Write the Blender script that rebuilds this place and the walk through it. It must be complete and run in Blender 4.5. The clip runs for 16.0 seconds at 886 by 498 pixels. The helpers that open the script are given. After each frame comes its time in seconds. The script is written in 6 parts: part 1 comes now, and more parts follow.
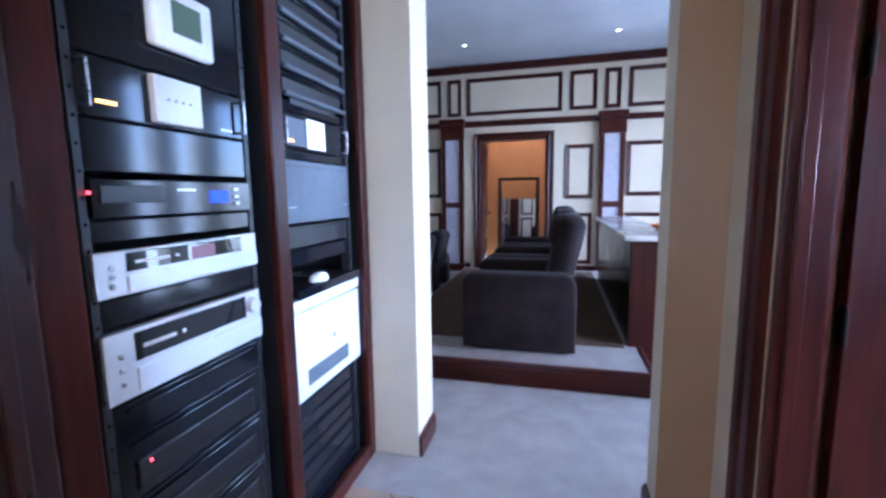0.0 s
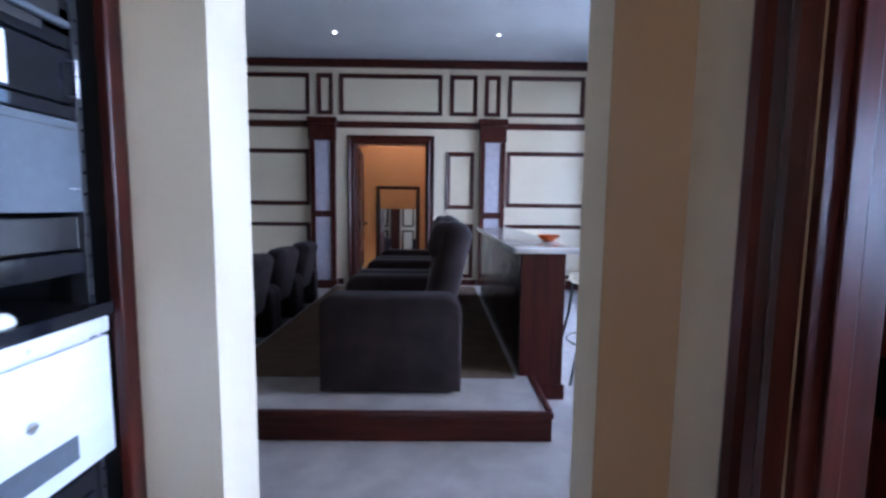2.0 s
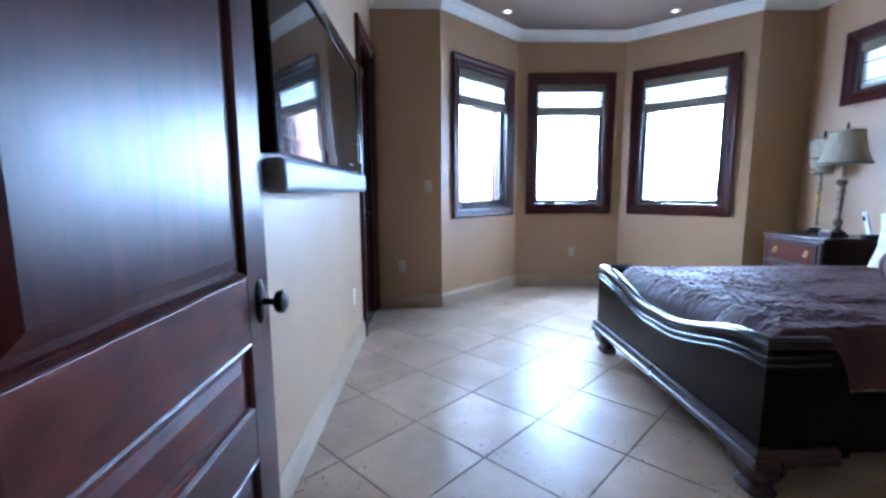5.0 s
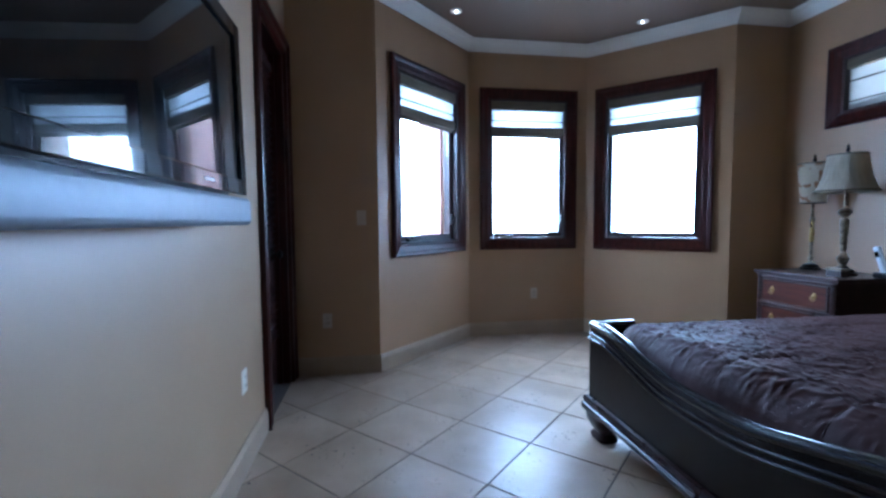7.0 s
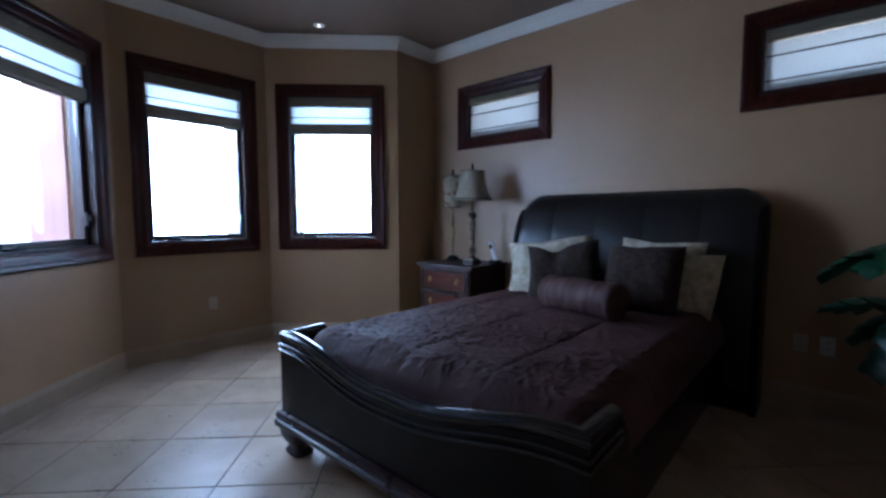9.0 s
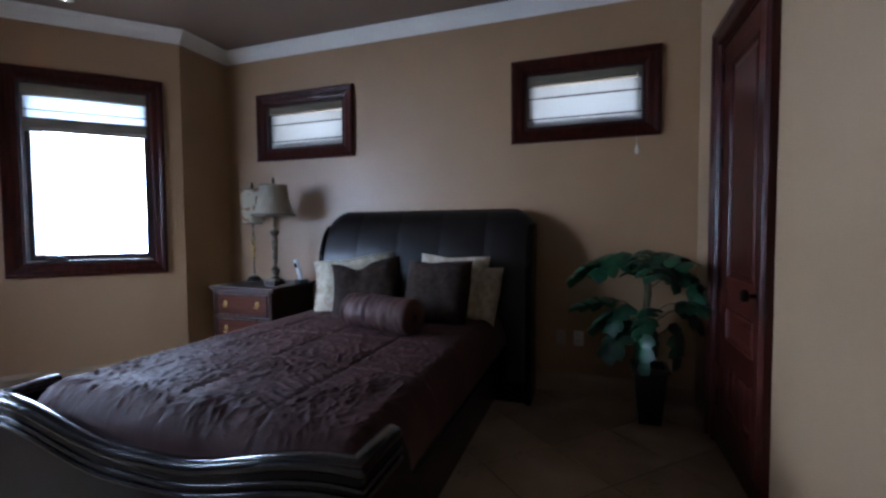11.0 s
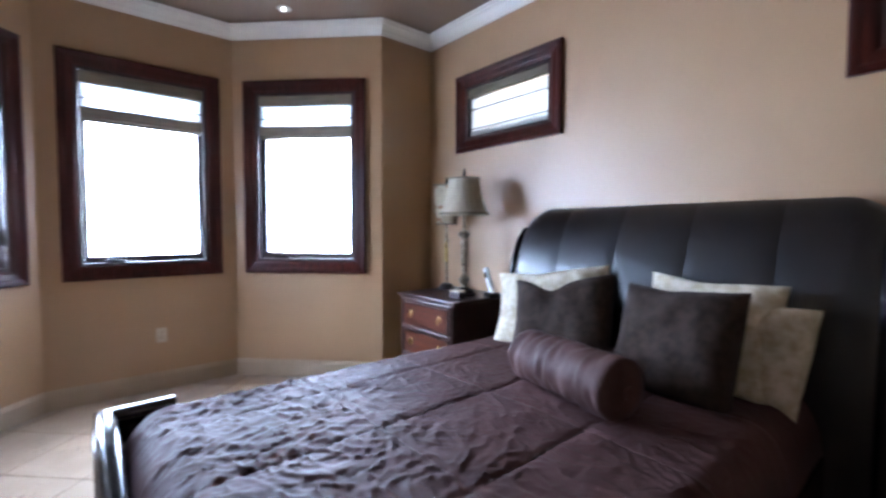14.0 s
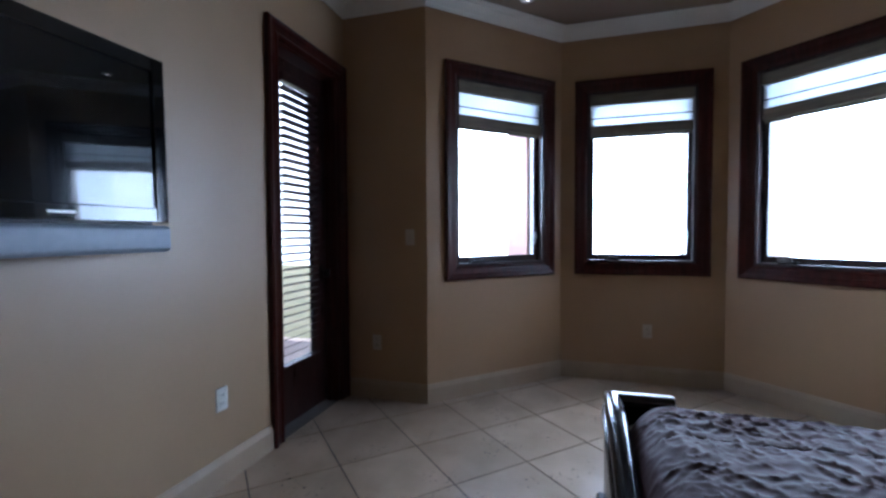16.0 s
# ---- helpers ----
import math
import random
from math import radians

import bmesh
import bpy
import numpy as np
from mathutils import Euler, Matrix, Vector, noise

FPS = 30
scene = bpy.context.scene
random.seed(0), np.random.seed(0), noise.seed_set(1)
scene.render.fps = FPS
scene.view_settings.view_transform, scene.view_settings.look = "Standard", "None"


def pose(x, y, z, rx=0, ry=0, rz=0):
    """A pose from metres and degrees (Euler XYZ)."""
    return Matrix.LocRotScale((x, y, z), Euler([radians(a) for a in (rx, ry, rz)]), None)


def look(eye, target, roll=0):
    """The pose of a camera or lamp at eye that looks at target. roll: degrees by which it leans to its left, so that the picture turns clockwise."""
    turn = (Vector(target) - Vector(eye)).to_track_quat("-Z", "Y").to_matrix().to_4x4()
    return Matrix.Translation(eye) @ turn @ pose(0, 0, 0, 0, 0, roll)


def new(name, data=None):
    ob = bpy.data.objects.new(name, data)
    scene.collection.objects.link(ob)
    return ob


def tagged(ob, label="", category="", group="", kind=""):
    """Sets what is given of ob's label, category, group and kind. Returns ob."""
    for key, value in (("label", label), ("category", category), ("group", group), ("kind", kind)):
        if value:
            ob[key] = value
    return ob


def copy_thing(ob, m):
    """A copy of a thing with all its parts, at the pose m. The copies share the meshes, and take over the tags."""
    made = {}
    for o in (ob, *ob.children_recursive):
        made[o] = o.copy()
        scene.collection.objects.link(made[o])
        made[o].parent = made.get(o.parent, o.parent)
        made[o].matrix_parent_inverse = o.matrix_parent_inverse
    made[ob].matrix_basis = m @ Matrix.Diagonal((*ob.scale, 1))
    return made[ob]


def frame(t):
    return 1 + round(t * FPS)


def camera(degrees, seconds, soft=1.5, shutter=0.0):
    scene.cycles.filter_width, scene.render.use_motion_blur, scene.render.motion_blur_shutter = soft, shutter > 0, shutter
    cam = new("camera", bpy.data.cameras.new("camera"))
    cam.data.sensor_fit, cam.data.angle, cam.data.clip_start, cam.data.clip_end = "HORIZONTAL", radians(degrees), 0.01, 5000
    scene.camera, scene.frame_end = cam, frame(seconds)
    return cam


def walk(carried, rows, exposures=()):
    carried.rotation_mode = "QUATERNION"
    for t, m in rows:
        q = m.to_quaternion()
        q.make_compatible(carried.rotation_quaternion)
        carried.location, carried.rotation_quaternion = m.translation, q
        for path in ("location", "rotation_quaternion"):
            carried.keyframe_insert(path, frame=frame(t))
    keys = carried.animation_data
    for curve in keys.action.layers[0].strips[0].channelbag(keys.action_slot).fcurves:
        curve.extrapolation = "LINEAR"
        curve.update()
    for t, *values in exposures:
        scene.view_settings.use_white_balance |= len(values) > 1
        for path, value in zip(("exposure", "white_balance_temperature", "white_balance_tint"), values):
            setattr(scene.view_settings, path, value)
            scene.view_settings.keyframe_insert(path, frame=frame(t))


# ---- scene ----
cam = camera(90.9, 16.0, soft=2.7, shutter=0.25)
PATH = [
    (0, (0.792, -0.348, 1.329), (0.288, 1.571, 1.077), -0.8),
    (0.5, (0.767, -0.305, 1.321), (0.539, 1.671, 1.108), -0.1),
    (1, (0.734, -0.216, 1.308), (0.607, 1.772, 1.131), 0.0),
    (1.5, (0.77, 0.086, 1.28), (0.647, 2.075, 1.11), -0.1),
    (2, (0.793, 0.335, 1.252), (0.816, 2.326, 1.06), 0.7),
    (2.5, (0.806, 0.446, 1.242), (1.313, 2.367, 1.016), 0.3),
    (3, (0.875, 0.513, 1.226), (1.975, 2.163, 0.967), -0.8),
    (3.5, (0.94, 0.524, 1.217), (2.453, 1.812, 0.991), -1.6),
    (4, (1.059, 0.483, 1.213), (2.844, 1.348, 0.955), -0.4),
    (4.5, (1.144, 0.512, 1.204), (3.101, 0.837, 0.943), 0.3),
    (5, (1.228, 0.535, 1.197), (3.209, 0.493, 0.928), -0.3),
    (7.3, (2.262, 0.44, 1.198), (4.228, 0.101, 1.061), -0.4),
    (7.5, (2.307, 0.393, 1.228), (4.259, -0.014, 1.069), -0.3),
    (8, (2.319, 0.438, 1.221), (4.127, -0.406, 1.074), -0.4),
    (8.5, (2.288, 0.429, 1.238), (3.866, -0.79, 1.083), -0.4),
    (9, (2.287, 0.402, 1.227), (3.613, -1.088, 1.081), -0.1),
    (9.5, (2.242, 0.385, 1.225), (3.349, -1.276, 1.094), -0.3),
    (10, (2.212, 0.373, 1.229), (3.104, -1.413, 1.115), -0.1),
    (10.2, (2.204, 0.367, 1.232), (3.014, -1.458, 1.122), -0.1),
    (12.5, (2.16, -0.091, 1.294), (2.739, -2.004, 1.24), -0.4),
    (13, (2.317, -0.28, 1.25), (2.964, -2.173, 1.246), 1.0),
    (13.5, (2.422, -0.486, 1.297), (3.399, -2.23, 1.241), 1.8),
    (14, (2.452, -0.654, 1.28), (3.978, -1.944, 1.19), 0.1),
    (14.5, (2.541, -0.676, 1.273), (4.409, -1.384, 1.164), -0.5),
    (15, (2.583, -0.66, 1.275), (4.577, -0.785, 1.183), -1.0),
    (15.5, (2.599, -0.601, 1.266), (4.576, -0.305, 1.185), -0.8),
    (16, (2.591, -0.57, 1.253), (4.506, 0.002, 1.184), -0.3),
]
EXPOSURES = [(0, 3.45, 4500, 21), (1.5, 3.15, 4580, 20), (2.5, 2.9, 4800, 19), (3.2, 3.12, 4620, 15), (4.0, 3.15, 4520, 14), (5.0, 2.58, 4400, 10),
             (7.3, 1.25, 4350, 9), (8.2, 0.75, 4480, 11), (10.2, 0.68, 4720, 13), (12.3, 2.1, 5400, 17), (13.5, 2.55, 5270, 17), (14.3, 2.28, 5050, 16), (15.2, 1.45, 5050, 15), (16.0, 0.76, 4950, 14)]
walk(cam, [(t, look(eye, target, roll)) for t, eye, target, roll in PATH], EXPOSURES)
scene.cycles.max_bounces = 10
scene.cycles.diffuse_bounces = 2

# ---- world and sun ----
world = bpy.data.worlds.new("sky")
scene.world = world
world.use_nodes = True
wn = world.node_tree
sky = wn.nodes.new("ShaderNodeTexSky")
sky.sky_type = "NISHITA"
sky.sun_disc = False
sky.sun_elevation = radians(52)
sky.sun_rotation = radians(-88)
wn.links.new(sky.outputs[0], wn.nodes["Background"].inputs[0])
wn.nodes["Background"].inputs[1].default_value = 0.15
sun = new("sun", bpy.data.lights.new("sun", "SUN"))
sun.data.energy, sun.data.angle, sun.data.color = 3.5, radians(0.5), (1.0, 0.95, 0.88)
sun.matrix_world = look((-22, 0.6, 30), (0, 0, 0))


def daylight(m, x0, x1, z0, z1, out, watts, color=(0.80, 0.91, 1.0), dip=0.0):
    """Area lamp standing in for sky light before a window's opening, out beyond the wall, turned down by dip degrees; m
    is the wall's frame.
    """
    lamp = new("window_fill_lamp", bpy.data.lights.new("window_fill_lamp", "AREA"))
    lamp.data.shape, lamp.data.size, lamp.data.size_y = "RECTANGLE", x1 - x0, z1 - z0
    lamp.data.energy, lamp.data.color = watts, color
    c = m @ Vector(((x0 + x1) / 2, out, (z0 + z1) / 2))
    lamp.matrix_world = look(c, c + (m.to_3x3() @ Vector((0, -math.cos(radians(dip)), -math.sin(radians(dip))))))
    return lamp


BAY_WATTS, HIGH_WATTS, THEATRE_WATTS, HALL_FILL_WATTS = 98, 7.5, 3.5, 2.8


# ---- materials ----
def material(name, color, rough=0.6, metal=0.0, color2=None, scale=6.0, stretch=(1, 1, 1), bump=0.0, bump_scale=60.0,
             coat=0.0, sheen=0.0, detail=6.0, rough_var=0.0, spread=(0.35, 0.65), spec=0.5, per_object=0.0):
    m = bpy.data.materials.new(name)
    m.use_nodes = True
    t = m.node_tree
    b = t.nodes["Principled BSDF"]
    b.inputs["Roughness"].default_value = rough
    b.inputs["Metallic"].default_value = metal
    b.inputs["Coat Weight"].default_value = coat
    b.inputs["Coat Roughness"].default_value = 0.12
    b.inputs["Sheen Weight"].default_value = sheen
    b.inputs["Specular IOR Level"].default_value = spec
    co = t.nodes.new("ShaderNodeTexCoord")
    mp = t.nodes.new("ShaderNodeMapping")
    mp.inputs["Scale"].default_value = stretch
    t.links.new(co.outputs["Object"], mp.inputs[0])
    c2 = color2 or tuple(c * 0.86 for c in color)
    n = t.nodes.new("ShaderNodeTexNoise")
    n.inputs["Scale"].default_value = scale
    n.inputs["Detail"].default_value = detail
    t.links.new(mp.outputs[0], n.inputs["Vector"])
    ramp = t.nodes.new("ShaderNodeMapRange")
    ramp.inputs["From Min"].default_value, ramp.inputs["From Max"].default_value = spread
    t.links.new(n.outputs["Fac"], ramp.inputs["Value"])
    mix = t.nodes.new("ShaderNodeMix")
    mix.data_type = "RGBA"
    mix.inputs["A"].default_value, mix.inputs["B"].default_value = (*color, 1), (*c2, 1)
    t.links.new(ramp.outputs[0], mix.inputs["Factor"])
    last = mix.outputs["Result"]
    if per_object:
        info = t.nodes.new("ShaderNodeObjectInfo")
        mr = t.nodes.new("ShaderNodeMapRange")
        mr.inputs["To Min"].default_value, mr.inputs["To Max"].default_value = 1 - per_object, 1 + per_object
        t.links.new(info.outputs["Random"], mr.inputs["Value"])
        hs = t.nodes.new("ShaderNodeHueSaturation")
        t.links.new(mr.outputs[0], hs.inputs["Value"])
        t.links.new(last, hs.inputs["Color"])
        last = hs.outputs[0]
    t.links.new(last, b.inputs["Base Color"])
    if rough_var:
        n3 = t.nodes.new("ShaderNodeTexNoise")
        n3.inputs["Scale"].default_value = scale * 0.7
        n3.inputs["Detail"].default_value = 4
        t.links.new(mp.outputs[0], n3.inputs["Vector"])
        r3 = t.nodes.new("ShaderNodeMapRange")
        r3.inputs["From Min"].default_value, r3.inputs["From Max"].default_value = 0.3, 0.7
        r3.inputs["To Min"].default_value, r3.inputs["To Max"].default_value = max(0.03, rough - rough_var), rough + rough_var
        t.links.new(n3.outputs["Fac"], r3.inputs["Value"])
        t.links.new(r3.outputs[0], b.inputs["Roughness"])
    if bump:
        n2 = t.nodes.new("ShaderNodeTexNoise")
        n2.inputs["Scale"].default_value = bump_scale
        n2.inputs["Detail"].default_value = 5
        t.links.new(mp.outputs[0], n2.inputs["Vector"])
        bp = t.nodes.new("ShaderNodeBump")
        bp.inputs["Strength"].default_value = bump
        bp.inputs["Distance"].default_value = 0.01
        t.links.new(n2.outputs["Fac"], bp.inputs["Height"])
        t.links.new(bp.outputs[0], b.inputs["Normal"])
    return m


def glowing(name, color, strength):
    m = bpy.data.materials.new(name)
    m.use_nodes = True
    b = m.node_tree.nodes["Principled BSDF"]
    b.inputs["Base Color"].default_value = (*color, 1)
    b.inputs["Emission Color"].default_value = (*color, 1)
    b.inputs["Emission Strength"].default_value = strength
    return m


def clear_glass(name, tint=(1, 1, 1), rough=0.0):
    m = bpy.data.materials.new(name)
    m.use_nodes = True
    b = m.node_tree.nodes["Principled BSDF"]
    b.inputs["Base Color"].default_value = (*tint, 1)
    b.inputs["Transmission Weight"].default_value = 1.0
    b.inputs["Roughness"].default_value = rough
    b.inputs["IOR"].default_value = 1.45
    return m


TAN = material("tan_paint", (0.385, 0.237, 0.116), 0.47, color2=(0.355, 0.213, 0.101), scale=1.6, bump=0.05, bump_scale=110, spec=0.85, rough_var=0.04)
# tan paled: daylight sheen of the west and north walls put into colour
TAN_SHEEN = material("tan_paint_sheen", (0.375, 0.25, 0.132), 0.45, color2=(0.35, 0.228, 0.117), scale=1.6, bump=0.05, bump_scale=110, spec=0.85, rough_var=0.04)
CREAM = material("cream_paint", (0.60, 0.52, 0.375), 0.5, color2=(0.56, 0.48, 0.345), scale=1.6, bump=0.12, bump_scale=140)
TAUPE = material("taupe_ceiling_paint", (0.24, 0.165, 0.11), 0.6, color2=(0.22, 0.15, 0.10), scale=1.4, bump=0.1, bump_scale=140)
THEATRE_WHITE = material("white_ceiling_paint", (0.56, 0.55, 0.56), 0.7, scale=1.2, bump=0.1, bump_scale=90)
WHITE = material("white_trim_paint", (0.80, 0.77, 0.70), 0.4, color2=(0.76, 0.72, 0.65), scale=3, bump=0.05, bump_scale=50)
BEIGE_TRIM = material("beige_baseboard_paint", (0.41, 0.305, 0.20), 0.4, scale=4, bump=0.05)
CHERRY = material("cherry_wood", (0.053, 0.0094, 0.0056), 0.3, color2=(0.024, 0.0043, 0.0028), scale=5, stretch=(7, 7, 0.5), spec=0.25, bump=0.0, bump_scale=20, detail=8)
CHERRY_H = material("cherry_wood_level", (0.053, 0.0094, 0.0056), 0.3, color2=(0.024, 0.0043, 0.0028), scale=5, stretch=(0.5, 7, 7), spec=0.25, bump=0.0, bump_scale=20, detail=8)
BURL = material("mottled_cherry_panel", (0.098, 0.019, 0.011), 0.34, color2=(0.042, 0.008, 0.005), scale=9, stretch=(1.2, 1.2, 2.0), coat=0.04, spec=0.3, bump=0.04, bump_scale=20, detail=8)
DARKWOOD = material("dark_walnut", (0.030, 0.008, 0.0055), 0.34, color2=(0.015, 0.004, 0.003), scale=5, stretch=(7, 7, 0.7), coat=0.15, bump=0.05, bump_scale=20, rough_var=0.08)
BRONZE = material("oil_rubbed_bronze", (0.018, 0.015, 0.013), 0.38, 0.85, scale=20, bump=0.05)
BRASS = material("aged_brass", (0.46, 0.33, 0.13), 0.32, 1.0, scale=20, rough_var=0.1)
STEEL = material("brushed_steel", (0.55, 0.55, 0.56), 0.3, 1.0, scale=30, stretch=(1, 1, 9), rough_var=0.08)
TRAVERTINE = material("travertine_tile", (0.42, 0.308, 0.21), 0.34, color2=(0.315, 0.228, 0.148), scale=3.2, spec=0.28, bump=0.05, bump_scale=24, rough_var=0.05, detail=9, per_object=0.11)
_t = TRAVERTINE.node_tree
_b = _t.nodes["Principled BSDF"]
_src = _b.inputs["Base Color"].links[0].from_socket
_co = _t.nodes.new("ShaderNodeTexCoord")
_pn = _t.nodes.new("ShaderNodeTexNoise")
_pn.inputs["Scale"].default_value, _pn.inputs["Detail"].default_value = 48.0, 4.0
_t.links.new(_co.outputs["Object"], _pn.inputs["Vector"])
_pr = _t.nodes.new("ShaderNodeMapRange")
_pr.inputs["From Min"].default_value, _pr.inputs["From Max"].default_value = 0.60, 0.66
_t.links.new(_pn.outputs["Fac"], _pr.inputs["Value"])
_pm = _t.nodes.new("ShaderNodeMix")
_pm.data_type = "RGBA"
_pm.inputs["B"].default_value = (0.09, 0.065, 0.045, 1)
_gn = _t.nodes.new("ShaderNodeTexNoise")
_gn.inputs["Scale"].default_value, _gn.inputs["Detail"].default_value = 4.0, 2.0
_t.links.new(_co.outputs["Object"], _gn.inputs["Vector"])
_gr = _t.nodes.new("ShaderNodeMapRange")
_gr.inputs["From Min"].default_value, _gr.inputs["From Max"].default_value = 0.54, 0.62
_t.links.new(_gn.outputs["Fac"], _gr.inputs["Value"])
_gm = _t.nodes.new("ShaderNodeMath")
_gm.operation = "MULTIPLY"
_t.links.new(_pr.outputs[0], _gm.inputs[0])
_t.links.new(_gr.outputs[0], _gm.inputs[1])
_t.links.new(_gm.outputs[0], _pm.inputs["Factor"])
_t.links.new(_src, _pm.inputs["A"])
_t.links.new(_pm.outputs["Result"], _b.inputs["Base Color"])
GROUT = material("grey_grout", (0.125, 0.105, 0.09), 0.9, scale=30, bump=0.2, bump_scale=200)
CARPET = material("beige_grey_carpet", (0.40, 0.355, 0.32), 0.95, color2=(0.325, 0.285, 0.255), scale=6, detail=9, bump=0.9, bump_scale=260, sheen=0.1)
# theatre carpet browned for the shade around the recliners
SHADE_CARPET = material("carpet_shade_brown", (0.115, 0.064, 0.027), 0.95, color2=(0.075, 0.042, 0.018), scale=7, bump=0.9, bump_scale=260, sheen=0.03)
GLASS = clear_glass("window_glass")
MIRROR = material("mirror_silver", (0.9, 0.9, 0.9), 0.02, 1.0, scale=1, color2=(0.89, 0.89, 0.89))
VINYL = material("white_switch_plastic", (0.82, 0.80, 0.74), 0.35, scale=8)
BLACK = material("black_plastic", (0.012, 0.012, 0.013), 0.35, scale=12, rough_var=0.05)
STUCCO = material("tan_stucco", (0.62, 0.50, 0.40), 0.9, color2=(0.55, 0.43, 0.33), scale=2, bump=0.5, bump_scale=80)
LAMP_GLOW = glowing("lamp_glow", (1.0, 0.86, 0.66), 14)


# ---- mesh helpers ----
def put(bm, name, mat, parent=None, label="", smooth=False):
    me = bpy.data.meshes.new(name)
    bm.normal_update()
    bm.to_mesh(me)
    bm.free()
    for m in (mat if isinstance(mat, (list, tuple)) else [mat]):
        me.materials.append(m)
    if smooth:
        me.shade_smooth()
        me.set_sharp_from_angle(angle=radians(40))
    ob = new(name, me)
    if parent is not None:
        ob.parent = parent
    if label:
        ob["label"] = label
    return ob


def part(name, bm, mat, parent, label="", smooth=False):
    return put(bm, name, mat, parent, label, smooth)


def thing(name, label, category, m=Matrix(), group="", kind=""):
    ob = new(name)
    ob.empty_display_size = 0.1
    ob.matrix_world = m
    return tagged(ob, label, category, group, kind)


def box(bm, x0, x1, y0, y1, z0, z1, bevel=0.0, seg=2, m=None):
    r = bmesh.ops.create_cube(bm, size=1.0)
    vs = r["verts"]
    for v in vs:
        v.co = Vector(((x0 + x1) / 2 + v.co.x * (x1 - x0), (y0 + y1) / 2 + v.co.y * (y1 - y0), (z0 + z1) / 2 + v.co.z * (z1 - z0)))
    if bevel:
        es = list({e for v in vs for e in v.link_edges})
        r2 = bmesh.ops.bevel(bm, geom=es, offset=bevel, segments=seg, affect="EDGES", profile=0.5)
        vs = list({v for f in r2["faces"] for v in f.verts} | {v for v in vs if v.is_valid})
    if m is not None:
        bmesh.ops.transform(bm, matrix=m, verts=vs)
    return vs


def boxes(*rows, bevel=0.0, m=None):
    bm = bmesh.new()
    for r in rows:
        box(bm, *r, bevel=bevel, m=m)
    return bm


def lathe(profile, seg=24, m=None, bm=None, close=True):
    """Turned shape: profile rows of (radius, height)."""
    bm = bm or bmesh.new()
    rings = []
    for r, z in profile:
        rings.append([bm.verts.new((r * math.cos(2 * math.pi * i / seg), r * math.sin(2 * math.pi * i / seg), z)) for i in range(seg)])
    for a, b in zip(rings, rings[1:]):
        for i in range(seg):
            bm.faces.new((a[i], a[(i + 1) % seg], b[(i + 1) % seg], b[i]))
    if close:
        bm.faces.new(list(reversed(rings[0])))
        bm.faces.new(rings[-1])
    if m is not None:
        bmesh.ops.transform(bm, matrix=m, verts=[v for r in rings for v in r])
    return bm


def sweep(path, profile, bm=None, closed=False, up=Vector((0, 0, 1))):
    """A profile of (side, up) rows carried along a path of points; side is to the left of the way."""
    bm = bm or bmesh.new()
    path = [Vector(p) for p in path]
    n = len(path)
    rings = []
    for i, p in enumerate(path):
        d0 = (p - path[i - 1]).normalized() if i or closed else None
        d1 = (path[(i + 1) % n] - p).normalized() if i < n - 1 or closed else None
        d = d0 or d1 if not (d0 and d1) else (d0 + d1).normalized()
        side = up.cross(d).normalized()
        k = 1.0
        if d0 and d1:
            k = 1.0 / max(0.3, d.dot(d1))
        upv = d.cross(side).normalized()
        rings.append([bm.verts.new(p + side * a * k + upv * b) for a, b in profile])
    m = len(profile)
    for i in range(n if closed else n - 1):
        a, b = rings[i], rings[(i + 1) % n]
        for j in range(m):
            bm.faces.new((a[j], a[(j + 1) % m], b[(j + 1) % m], b[j]))
    if not closed:
        bm.faces.new(list(reversed(rings[0])))
        bm.faces.new(rings[-1])
    bmesh.ops.recalc_face_normals(bm, faces=bm.faces)
    return bm


def prism(points, lo, hi, axis="z", bm=None):
    """A polygon of (a, b) rows drawn out from lo to hi along an axis."""
    bm = bm or bmesh.new()
    order = {"z": lambda a, b, c: (a, b, c), "y": lambda a, b, c: (a, c, b), "x": lambda a, b, c: (c, a, b)}[axis]
    u = [bm.verts.new(order(a, b, lo)) for a, b in points]
    w = [bm.verts.new(order(a, b, hi)) for a, b in points]
    n = len(points)
    fs = [bm.faces.new(u), bm.faces.new(w)]
    for i in range(n):
        fs.append(bm.faces.new((u[i], u[(i + 1) % n], w[(i + 1) % n], w[i])))
    bmesh.ops.recalc_face_normals(bm, faces=fs)
    return bm


def wall_frame(p0, p1):
    """Local frame of a wall: x along it, y out of the room, z up; p0 to p1 runs with the room on its right."""
    d = Vector((p1[0] - p0[0], p1[1] - p0[1], 0))
    return Matrix.Translation((p0[0], p0[1], 0)) @ Matrix.Rotation(math.atan2(d.y, d.x), 4, "Z"), d.length


